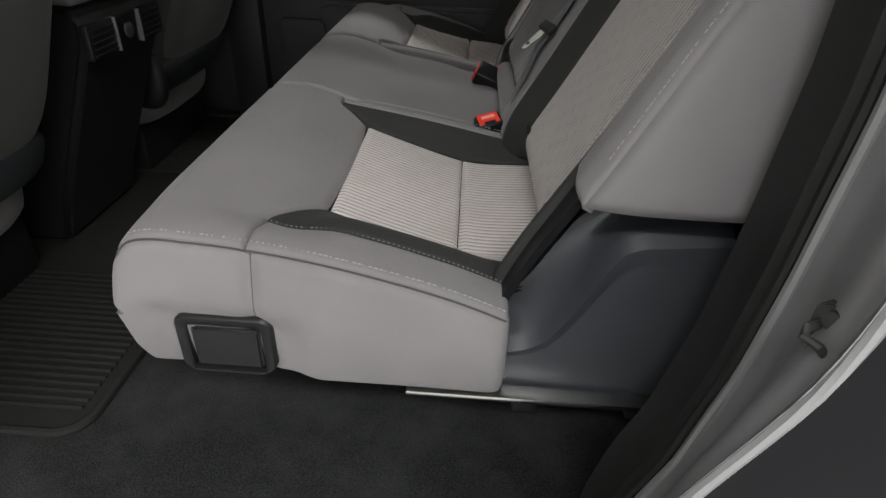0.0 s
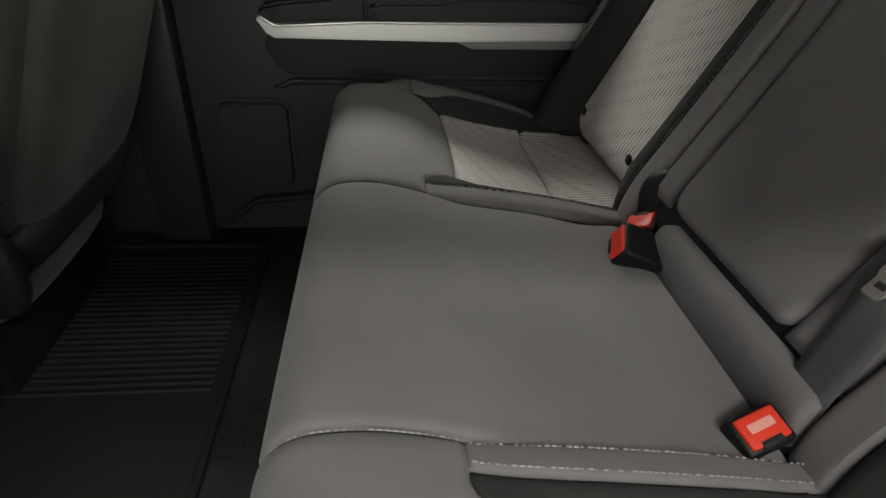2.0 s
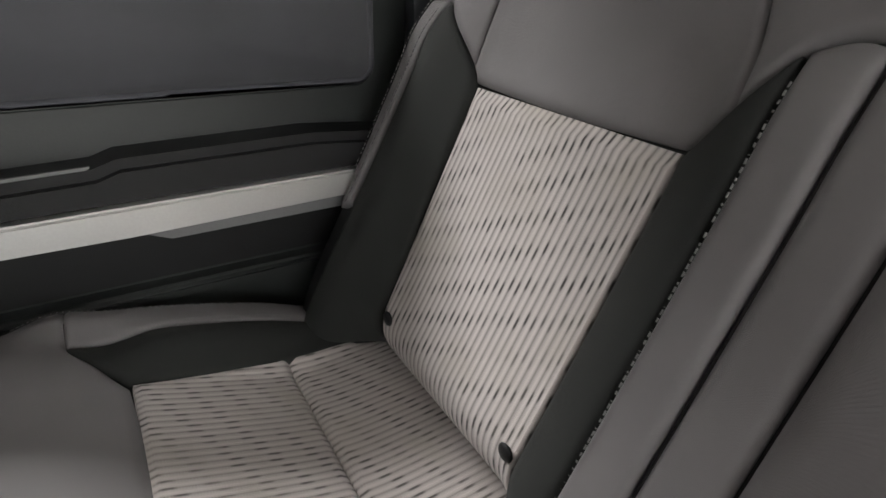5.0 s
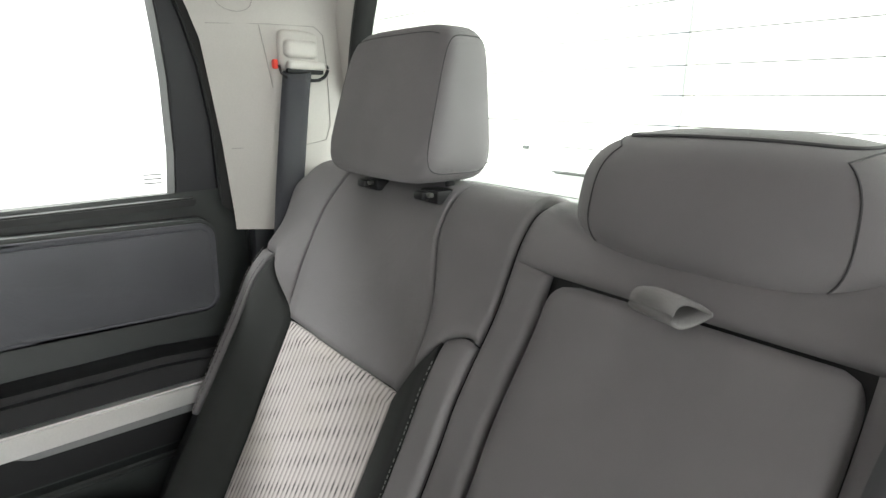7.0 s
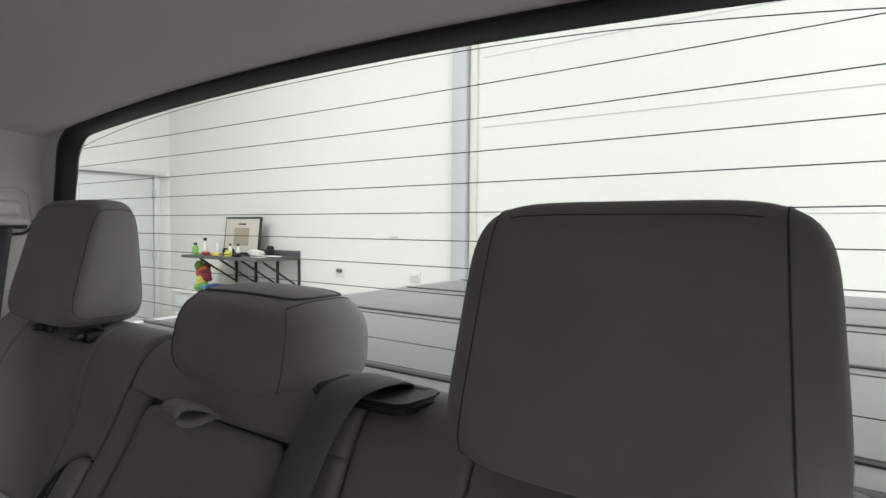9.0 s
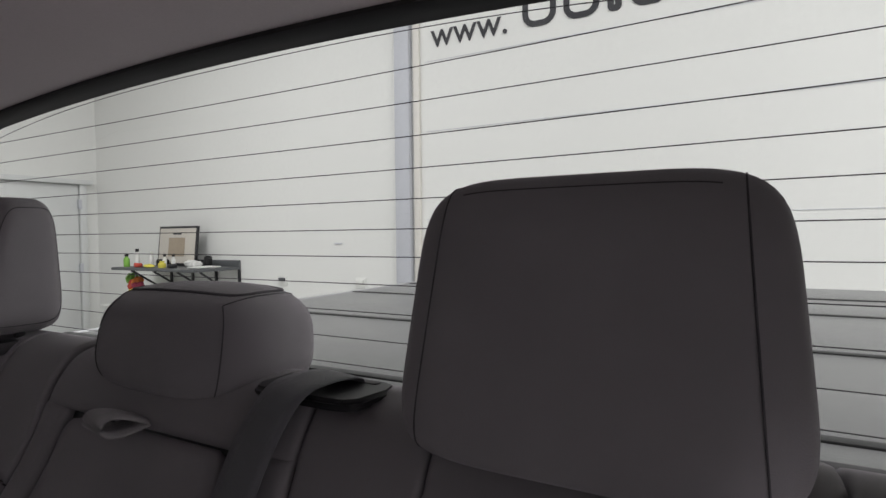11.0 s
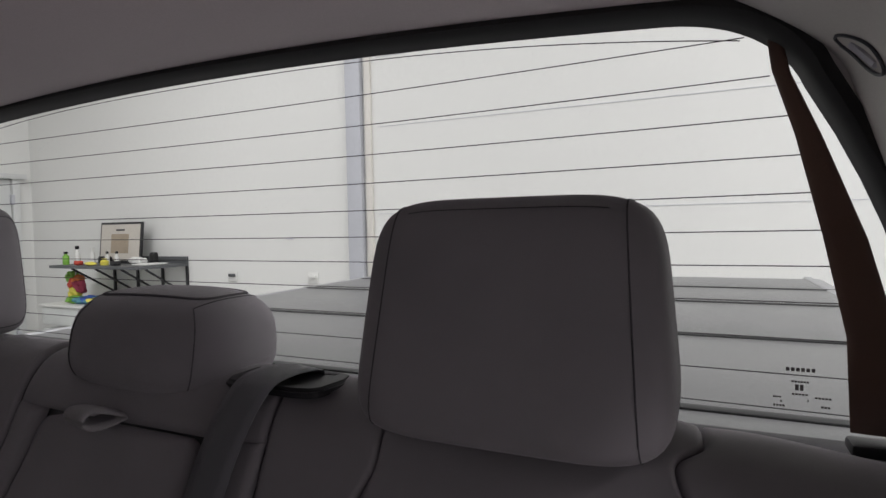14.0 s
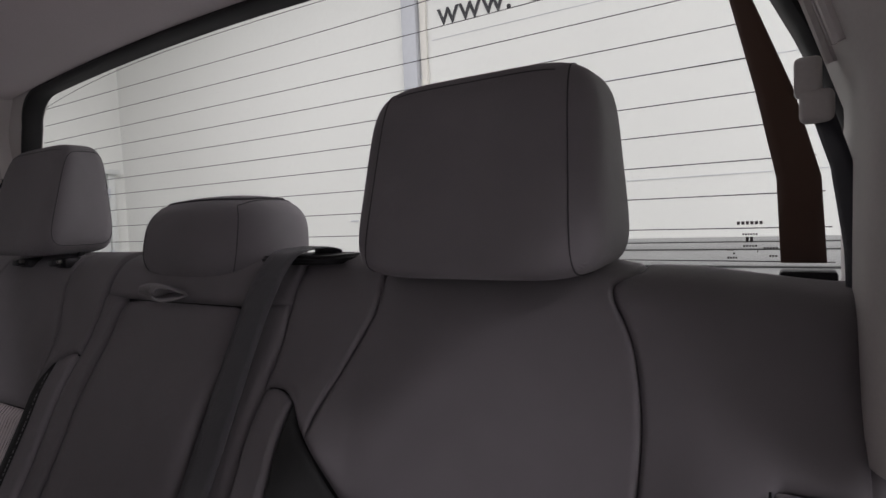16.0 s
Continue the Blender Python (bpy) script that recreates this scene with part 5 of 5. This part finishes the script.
LIPX = [(0.46, 0.45), (0.50, 0.80), (0.553, 0.943), (0.571, 0.985), (0.592, 1.029), (0.606, 1.07), (0.616, 1.14), (0.620, 1.30), (0.612, 1.45), (0.58, 1.66), (0.53, 1.82)]
def jamb_x(z):
    return float(np.interp(z, [p[1] for p in JX], [p[0] for p in JX]))
def lip_x(z):
    return float(np.mean([np.interp(z + d, [p[1] for p in LIPX], [p[0] for p in LIPX]) for d in (-0.03, -0.015, 0, 0.015, 0.03)]))
def seal(u, v):
    z = 0.46 + 1.34 * v
    return jamb_x(z) + 0.004 * math.sin(math.pi * u), 0.665 + 0.060 * u, z
part("seal", sheet(seal, 8, 60, thick=0.015), RUBBER, jamb, "black rubber door seal")
def metal(u, v):
    z = 0.45 + 1.37 * v
    a, b = lip_x(z), jamb_x(z) + 0.006
    step = smooth01(u / 0.12) * 0.35 + smooth01((u - 0.25) / 0.55) * 0.65
    return a + (b - a) * step, 0.53 + 0.125 * u, z
part("jamb_metal", sheet(metal, 40, 70, thick=0.004), PAINT, jamb, "grey metallic paint")
bm = bmesh.new()
tube(bm, [(lip_x(z) + 0.002, 0.531, z) for z in np.linspace(0.46, 1.8, 60)], 0.005, 8)
part("jamb_lip", bm, PAINT, jamb, "folded painted edge")
bm = bmesh.new()
tube(bm, [(jamb_x(z) + 0.001, 0.652, z) for z in np.linspace(0.46, 1.8, 60)], 0.0055, 8)
part("pinch_weld", bm, PAINT, jamb, "grey painted flange")
bm = bmesh.new()
tube(bm, [(jamb_x(z) - 0.001, 0.664, z) for z in np.linspace(0.46, 1.8, 60)], 0.006, 8)
part("seal_bead", bm, RUBBER, jamb, "black rubber bead")
STRIKER = plain("dull_striker_steel", (0.11, 0.11, 0.105), 0.45, metal=0.8, grain=250, vary=0.2)
m = pose(0.626, 0.572, 1.064, 0, 0, 25)
st = part("striker", prism(round_outline(-0.016, 0.016, -0.023, 0.023, 0.012), "x", -0.004, 0.008, 0.002), STRIKER, jamb, "dull steel striker plate")
for v in st.data.vertices:
    v.co = m @ v.co
for dz in (-0.014, 0.014):
    bm = bmesh.new()
    tube(bm, [m @ Vector((-0.004, 0, dz)), m @ Vector((-0.010, 0, dz))], 0.007, 12)
    part("bolt", bm, STRIKER, st, "dull steel bolt head")
bm = bmesh.new()
tube(bm, [m @ Vector(p) for p in ((0, -0.008, -0.006), (-0.016, -0.008, -0.005), (-0.020, -0.006, 0), (-0.020, 0.006, 0), (-0.016, 0.008, 0.005), (0, 0.008, 0.006))], 0.0035, 8)
part("striker_bar", bm, STRIKER, st, "dull steel striker bar")
DARKPAINT = plain("dark_body_paint", (0.014, 0.014, 0.016), 0.34, grain=900, vary=0.1, bumpy=0, spec=0.06)
def skin(u, v):
    z = 0.45 + 1.37 * v
    return lip_x(z) + (0.86 - lip_x(z)) * u, 0.531 - 0.03 * math.sin(math.pi / 2 * u), z
tagged(link_mesh("body_side_near", sheet(skin, 10, 50, thick=0.006), DARKPAINT), "dark glossy body side behind the doorway", "body side", kind="structure")
tagged(link_mesh("wall_near_rear", boxed(0.67, 0.83, 0.56, 0.68, 0.40, 1.82, 0.02), CHARCOAL), "near body side behind the doorway", "wall", kind="structure")
tagged(link_mesh("pillar_near", boxed(-0.43, -0.312, 0.60, 0.735, 0.40, 1.85, 0.015), CHARCOAL), "charcoal middle pillar beside the doorway", "pillar", kind="structure")
tagged(link_mesh("wall_near_front", boxed(-1.4, -0.43, 0.60, 0.69, 0.40, 1.36, 0.01), CHARCOAL_DOOR), "closed front door lower wall", "wall", kind="structure")

# moulded side trim beside the seat
side_trim = thing("side_trim_panel", "charcoal moulded plastic trim beside the seat base", "trim panel")
def trim_top(x):
    return float(np.mean([np.interp(x + d, [0.43, 0.46, 0.495, 0.515, 0.545, 0.665], [0.885, 0.905, 0.972, 1.008, 1.014, 1.018]) for d in (-0.008, 0, 0.008)]))
def trim_ridge(x):
    return float(np.mean([np.interp(x + d, [0.42, 0.45, 0.48, 0.498, 0.532, 0.546, 0.565, 0.66], [0.838, 0.842, 0.852, 0.870, 0.935, 0.978, 0.992, 1.002]) for d in (-0.012, -0.006, 0, 0.006, 0.012)]))
def trim(u, v):
    x = 0.446 + 0.214 * u
    lo, hi = trim_ridge(x), trim_top(x)
    if v < 0.6:
        k = v / 0.6
        return x, 0.788 - 0.004 * smooth01((k - 0.9) / 0.1), 0.755 + (lo - 0.755) * k
    k = (v - 0.6) / 0.4
    if k < 0.2:
        return x, 0.784 + 0.012 * k / 0.2, lo + 0.010 * k / 0.2
    k, lo = (k - 0.2) / 0.8, lo + 0.010
    return x, 0.796 + 0.040 * math.sin(k * math.pi / 2), lo + (hi - lo) * (1 - math.cos(k * math.pi / 2)) * 0.3 + (hi - lo) * 0.7 * k
part("panel", sheet(trim, 44, 50, flip=True, thick=0.008), CHARCOAL, side_trim)

# ---------------------------------------------------------------- front seats and console
def front_seat(cy, label):
    ob = thing("front_seat", label, "car seat", "front seats")
    part("backrest", block(-0.385, cy, 1.10, 0.075, 0.245, 0.33, 4.5, 14, 0.90, 0.42, 0.8), SEATBACK, ob)
    part("back_panel", block(-0.345, cy, 1.09, 0.060, 0.200, 0.235, 5.0, 10, 0.93, 0.42, 0.8), SEATBACK, ob)
    part("lower_shell", block(-0.45, cy, 0.84, 0.055, 0.215, 0.055, 4.0, 8, 1.0, 0.42, 1.0), CHARCOAL, ob, "charcoal lower shell")
    part("seat_base", block(-0.72, cy, 0.78, 0.27, 0.25, 0.10, 4.0, 8), GREY, ob)
    part("seat_track", boxed(-0.90, -0.50, cy - 0.20, cy + 0.20, 0.565, 0.70, 0.02), BLACK, ob, "black seat mount")
    bm = bmesh.new()
    pts = [(-0.318 + 0.42 * (z - 1.09) , cy + s, z) for s, z in ((-0.19, 1.02), (-0.1, 0.985), (0.0, 0.975), (0.1, 0.985), (0.19, 1.02))]
    tube(bm, pts, 0.004, 6)
    part("pocket_edge", bm, SEATBACK, ob)
    return ob


front_seat(1.045, "grey cloth front seat seen from behind with map pocket")
front_seat(1.925, "grey cloth front seat seen from behind with map pocket")

# lid colour lightened to hold its greenish-white reflection
LID = plain("console_lid_with_sheen", (0.17, 0.178, 0.168), 0.32, grain=500, bumpy=0.1)
console = thing("center_console", "black plastic centre console with rear air vents", "console")
part("body", prism([(-1.2, 0.57), (-0.50, 0.57), (-0.47, 0.68), (-0.335, 1.01), (-0.33, 1.06), (-0.36, 1.085), (-1.2, 1.085)], "y", 1.335, 1.630, 0.014, 3), BLACK, console)
part("lid", boxed(-0.95, -0.335, 1.330, 1.635, 1.082, 1.118, 0.014, 3), LID, console, "padded lid")
for y in (1.385, 1.575):
    vent = part("air_vent", boxed(-0.345, -0.327, y - 0.045, y + 0.045, 0.985, 1.050, 0.004, m=None), BLACK, console, "rear air vent")
    for k in range(5):
        part("slat", boxed(-0.330, -0.322, y - 0.038, y + 0.038, 0.992 + 0.0115 * k, 0.995 + 0.0115 * k, 0.001), BLACK, vent)
part("vent_knob", block(-0.328, 1.48, 1.017, 0.006, 0.016, 0.016, 2.2, 6), CHARCOAL, console, "rotary knob")
for y in (1.434, 1.526):
    part("vent_trim", boxed(-0.336, -0.324, y - 0.002, y + 0.002, 0.985, 1.050, 0.0008), DULLTRIM, console, "thin grey trim bar")
side_pod = thing("seat_hinge_cover", "black curved plastic hinge cover on the seat side", "cover")
part("cover", block(-0.44, 1.69, 0.845, 0.055, 0.022, 0.075, 2.6, 10), BLACK, side_pod)

# ---------------------------------------------------------------- truck bed with folding cover
bed = thing("truck_bed", "grey painted truck bed behind the cab", "truck bed")
for y0, y1 in ((0.48, 0.56), (2.36, 2.44)):
    part("bed_side", boxed(0.97, 3.05, y0, y1, 0.75, 1.341, 0.02, 3), PAINT, bed)
part("tailgate", boxed(2.98, 3.06, 0.56, 2.36, 0.75, 1.336, 0.02, 3), PAINT, bed)
part("bed_floor", boxed(0.97, 3.0, 0.56, 2.36, 0.72, 0.76), PAINT, bed)
cover = thing("tonneau_cover", "black folding bed cover with raised seams", "bed cover")
edges = [0.985, 1.062, 1.565, 2.10, 2.50, 2.905]
for a, b in zip(edges[:-1], edges[1:]):
    part("cover_panel", boxed(a + 0.006, b - 0.006, 0.53, 2.37, 1.338, 1.352, 0.006, 2), TONNEAU, cover)
for a in edges[1:-1]:
    part("hinge_strip", boxed(a - 0.010, a + 0.010, 0.53, 2.37, 1.347, 1.355, 0.003, 2), RUBBER, cover, "black hinge strip")
for y in (0.53, 2.345):
    part("side_rail", boxed(1.0, 2.97, y, y + 0.03, 1.338, 1.3545, 0.006, 2), PAINT, cover, "grey side rail")

# ---------------------------------------------------------------- workshop
GROUND = 0.0
tagged(link_mesh("ground", boxed(-7.0, 5.0, -5.2, 8.8, GROUND - 0.1, GROUND), CONCRETE), "grey concrete workshop floor", "floor", kind="structure")
tagged(link_mesh("wall_workshop_rear", boxed(WALL_REAR, WALL_REAR + 0.2, -5.2, WALL_SIDE, GROUND, 5.2), WALLWHITE), "white workshop end wall", "wall", kind="structure")
side_wall = tagged(link_mesh("wall_workshop_side", boxed(-7.0, WALL_REAR + 0.2, WALL_SIDE, WALL_SIDE + 0.2, GROUND, 5.2), WALLWHITE), "white workshop side wall with a door", "wall", kind="structure")
tagged(link_mesh("wall_workshop_near", boxed(-7.0, WALL_REAR + 0.2, -5.4, -5.2, GROUND, 5.2), WALLWHITE), "white workshop side wall", "wall", kind="structure")
# out of view; grey so that it throws less light onto the seats
tagged(link_mesh("wall_workshop_front", boxed(-7.2, -7.0, -5.4, 8.8, GROUND, 5.2), GREYWALL), "unseen front wall, grey to dim light from ahead", "wall", kind="structure")
tagged(link_mesh("ceiling_workshop", boxed(-7.2, 5.0, -5.4, 8.8, 5.2, 5.4), WALLWHITE), "white workshop ceiling", "ceiling", kind="structure")
tagged(link_mesh("column", boxed(WALL_REAR - 0.06, WALL_REAR + 0.002, 3.66, 3.81, GROUND, 5.2, 0.004), COLUMN), "pale grey column on the end wall", "column", kind="structure")

# faint panel joints of the end wall beyond the column
for z in (0.95, 1.70, 2.46, 3.06, 3.85):
    tagged(link_mesh("wall_joint", boxed(WALL_REAR - 0.004, WALL_REAR + 0.004, -5.0, 3.52, z, z + 0.004), COLUMN, smooth=False), "pale horizontal joint of the end wall panels", "trim", kind="structure")
tagged(link_mesh("wall_post", boxed(WALL_REAR - 0.03, WALL_REAR + 0.002, 3.57, 3.63, GROUND, 5.2, 0.003), plain("cream_post", (0.74, 0.71, 0.66), 0.6, grain=30, vary=0.04)), "cream post beside the column", "trim", kind="structure")

# lettering on the end wall: the readable start, then plain shapes
INK = plain("dark_grey_lettering", (0.045, 0.045, 0.05), 0.7, grain=60, vary=0.1, bumpy=0)
sign = thing("wall_lettering", "dark grey web address lettering on the white wall", "lettering")
curve = bpy.data.curves.new("text", "FONT")
curve.body, curve.size, curve.extrude = "www.", 0.31, 0.003
tmp = bpy.data.objects.new("text", curve)
me = bpy.data.meshes.new_from_object(tmp)
bpy.data.objects.remove(tmp)
me.transform(Matrix(((0, 0, -1, WALL_REAR - 0.006), (-1, 0, 0, 3.46), (0, 1, 0, 3.175), (0, 0, 0, 1))) @ Matrix.Diagonal((0.98, 1.0, 1.0, 1)))
me.materials.append(INK)
letters = new("letters", me)
letters.parent = sign
y = 2.62
for w, h in ((0.27, 0.36), (0.27, 0.27), (0.10, 0.36), (0.27, 0.27), (0.27, 0.27)):
    inner = round_outline(y - w + 0.045, y - 0.045, 3.225, 3.18 + h - 0.045, 0.005 if w < 0.2 else 0.06)
    part("letter_shape", ring(inner, round_outline(y - w, y, 3.18, 3.18 + h, 0.04 if w < 0.2 else 0.10), lambda a, b: WALL_REAR - 0.009, 0.008), INK, sign, smooth=False)
    y -= w + 0.06

# door in the side wall
wdoor = tagged(new("door_2"), "white closed workshop door with frame", "door", kind="structure")
WHITEDOOR = plain("white_door_paint", (0.70, 0.71, 0.70), 0.5, grain=40, vary=0.04)
part("leaf", boxed(3.45, 4.35, WALL_SIDE - 0.03, WALL_SIDE + 0.01, GROUND + 0.01, 2.24, 0.004), WHITEDOOR, wdoor)
part("lintel", boxed(3.36, 4.50, WALL_SIDE - 0.10, WALL_SIDE + 0.01, 2.25, 2.31, 0.004), WHITEDOOR, wdoor, "pale grey lintel")
part("frame", boxed(4.36, 4.44, WALL_SIDE - 0.06, WALL_SIDE + 0.01, GROUND, 2.25, 0.004), WHITEDOOR, wdoor)
for z in (0.35, 1.19, 2.0):
    part("hinge", boxed(4.335, 4.375, WALL_SIDE - 0.07, WALL_SIDE - 0.03, z - 0.06, z + 0.06, 0.003), COLUMN, wdoor, "grey hinge")

# wall-mounted bench with brackets
TOPGREY = plain("dark_grey_bench_top", (0.10, 0.105, 0.11), 0.5, grain=80, vary=0.12)
STEEL = plain("black_bracket_steel", (0.02, 0.02, 0.022), 0.5, grain=150)
bench = thing("wall_bench", "dark grey wall bench on black angled brackets", "bench")
part("top", prism([(4.02, 5.87), (4.60, 5.87), (4.60, 7.28), (4.02, 7.28)], "z", 1.215, 1.245, 0.004), TOPGREY, bench)
part("back_lip", boxed(4.575, 4.598, 5.87, 7.28, 1.245, 1.315, 0.003), TOPGREY, bench)
for y in (5.88, 6.25, 6.645, 7.03):
    part("bracket_post", boxed(4.572, 4.597, y - 0.012, y + 0.012, 0.895, 1.215, 0.002), STEEL, bench)
    bm = bmesh.new()
    tube(bm, [(4.585, y, 0.91), (4.10, y, 1.21)], 0.011, 6)
    part("bracket_stay", bm, STEEL, bench)

frame_pic = thing("framed_certificate", "black framed certificate standing on the bench", "picture frame")
PAPER = plain("cream_paper", (0.62, 0.58, 0.52), 0.7, grain=40, vary=0.05)
PRINT = plain("tan_print", (0.40, 0.33, 0.25), 0.7, grain=60, vary=0.15)
fx, m_ = 4.42, pose(4.42, 6.70, 1.255, 0, 6, 0)
part("frame", boxed(-0.012, 0.012, -0.335, 0.335, 0.0, 0.44, 0.004, m=m_), STEEL, frame_pic)
part("sheet", boxed(-0.0165, -0.0125, -0.310, 0.310, 0.025, 0.415, m=m_), PAPER, frame_pic, "cream printed sheet")
part("print", boxed(-0.0200, -0.0170, -0.14, 0.14, 0.10, 0.31, m=m_), PRINT, frame_pic, "tan print block")
part("print", boxed(-0.0200, -0.0170, -0.07, 0.07, 0.345, 0.362, m=m_), INK, frame_pic, "dark title bar")


def crumpled(x, y, z, hx, hy, hz, seed, n=12):
    """A heap of cloth: a soft block thrown into folds."""
    bm = block(x, y, z, hx, hy, hz, 2.3, n)
    for v in bm.verts:
        d = v.co - Vector((x, y, z))
        p = v.co * 14 + Vector((seed * 3.1, seed * 1.7, 0))
        k = 1 + 0.42 * noise.noise(p) + 0.30 * noise.noise(p * 2.3)
        v.co = Vector((x + d.x * k, y + d.y * k, max(z - hz, z + d.z * k)))
    return bm


def bottle(x, y, r, h, colour, cap, label, name="bottle"):
    ob = thing(name, label, name, "bench clutter")
    bm = bmesh.new()
    prof = [(r * 0.95, 0), (r, 0.01), (r, h * 0.62), (r * 0.45, h * 0.78), (r * 0.4, h * 0.84)]
    rings = [[bm.verts.new((x + a * math.cos(t), y + a * math.sin(t), 1.246 + z)) for t in np.linspace(0, 2 * math.pi, 12, endpoint=False)] for a, z in prof]
    for p, q in zip(rings[:-1], rings[1:]):
        for k in range(12):
            bm.faces.new((p[k], p[(k + 1) % 12], q[(k + 1) % 12], q[k]))
    bm.faces.new(rings[0][::-1])
    bm.faces.new(rings[-1])
    part("body", bm, colour, ob)
    part("cap", boxed(x - r * 0.5, x + r * 0.5, y - r * 0.5, y + r * 0.5, 1.246 + h * 0.82, 1.246 + h, 0.004), cap, ob)
    return ob


LIME = plain("lime_plastic", (0.20, 0.45, 0.06), 0.5, grain=50)
YELLOW = plain("yellow_plastic", (0.75, 0.66, 0.10), 0.5, grain=50)
WHITEP = plain("white_plastic", (0.75, 0.75, 0.72), 0.5, grain=50)
BLUE = plain("blue_cloth", (0.05, 0.12, 0.45), 0.8, grain=80)
TEAL = plain("teal_cloth", (0.10, 0.30, 0.36), 0.8, grain=80)
REDCLOTH = plain("red_cloth", (0.60, 0.08, 0.05), 0.8, grain=80)
ORANGE = plain("orange_cloth", (0.75, 0.22, 0.05), 0.8, grain=80)
MAROON = plain("maroon_cloth", (0.36, 0.05, 0.09), 0.8, grain=80)
bottle(4.20, 7.08, 0.030, 0.20, WHITEP, BLACK, "white spray bottle with a black top")
bottle(4.30, 6.98, 0.026, 0.17, WHITEP, WHITEP, "small white bottle on the bench")
bottle(4.14, 7.18, 0.032, 0.14, LIME, BLACK, "lime green spray bottle with a black top")
bottle(4.22, 6.62, 0.022, 0.14, WHITEP, BLACK, "slim white tube with a black cap")
bottle(4.24, 6.50, 0.022, 0.14, WHITEP, BLACK, "slim white tube with a black cap")
bottle(4.16, 6.58, 0.040, 0.07, YELLOW, YELLOW, "squat yellow jar on the bench", "jar")
for (x, y, hx, hy, hz, mat_, lab, nm) in ((4.10, 6.72, 0.035, 0.10, 0.022, YELLOW, "folded yellow cloth on the bench", "cloth"), (4.12, 6.94, 0.03, 0.07, 0.03, REDCLOTH, "dark red cloth bundle on the bench", "cloth"),
                                         (4.38, 6.36, 0.06, 0.13, 0.045, WHITEP, "crumpled white bag on the bench", "bag"), (4.14, 6.38, 0.04, 0.05, 0.028, STEEL, "small black tool on the bench", "tool"),
                                         (4.46, 6.22, 0.03, 0.05, 0.075, BLACK, "black device standing on the bench", "device"), (4.30, 6.08, 0.15, 0.15, 0.010, WHITEP, "white paper pile on the bench", "papers"),
                                         (4.36, 6.86, 0.05, 0.08, 0.05, BLACK, "black box on the bench", "box")):
    ob = thing(nm, lab, nm, "bench clutter")
    part("body", crumpled(x, y, 1.246 + hz * 0.8, hx, hy * 0.8, hz * 0.8, y, 8) if nm in ("cloth", "bag") else block(x, y, 1.246 + hz * 0.8, hx, hy * 0.8, hz * 0.8, 5.0, 6), mat_, ob)
bag = thing("cloth_bag", "bright cloths hanging in a bag below the bench", "bag")
for k, (y, z, r, mt, nm) in enumerate(((7.24, 1.10, 0.055, LIME, "lime_cloth"), (7.20, 1.04, 0.060, REDCLOTH, "red_cloth"), (7.12, 1.00, 0.065, MAROON, "maroon_cloth"), (7.20, 0.93, 0.075, YELLOW, "yellow_cloth"), (7.14, 1.08, 0.035, ORANGE, "orange_cloth"))):
    part(nm, crumpled(4.24, y, z, 0.06, r, r * 1.25, k + 1), mt, bag)
bm = bmesh.new()
tube(bm, [(4.24, 7.19, 1.12), (4.25, 7.18, 1.21)], 0.006, 6)
part("tie", bm, WHITEP, bag, "pale hanging tie")
bin_ = thing("drawer_bin", "clear white plastic drawer bin with cloths on top", "storage bin")
CLEAR = plain("frosted_plastic", (0.66, 0.68, 0.66), 0.35, grain=40)
for z0 in (0.08, 0.36, 0.60):
    drawer = part("drawer", boxed(4.02, 4.50, 6.55, 7.45, z0, z0 + 0.20, 0.02, 3), CLEAR, bin_, "frosted drawer")
part("top_rim", boxed(4.00, 4.52, 6.53, 7.47, 0.80, 0.825, 0.008, 2), WHITEP, bin_, "white rim")
for k, (y, mt, r) in enumerate(((7.00, TEAL, 0.085), (6.90, BLUE, 0.10), (6.74, YELLOW, 0.07), (6.82, TEAL, 0.06), (7.10, LIME, 0.05))):
    ob = thing("cloth", "crumpled cloth lying on the drawer bin", "cloth", "cloths on bin")
    part("folds", crumpled(4.18 + 0.03 * (k % 2), y, 0.865, 0.10, r, 0.04, k + 11), mt, ob)
for y, z in ((5.25, 1.115), (4.25, 1.12)):
    ob = thing("wall_outlet", "white wall outlet plate with dark sockets", "outlet", "wall outlets")
    part("plate", boxed(WALL_REAR - 0.012, WALL_REAR + 0.001, y - 0.06, y + 0.06, z - 0.05, z + 0.05, 0.004), WHITEP, ob)
    part("socket", boxed(WALL_REAR - 0.030, WALL_REAR - 0.010, y - 0.04, y + 0.04, z + 0.0, z + 0.03, 0.004), TOPGREY if y > 5 else WHITEP, ob)
ob = thing("wall_hook", "small grey hook on the wall", "hook")
part("plate", boxed(WALL_REAR - 0.012, WALL_REAR + 0.001, 4.47, 4.56, 1.485, 1.50, 0.003), COLUMN, ob)
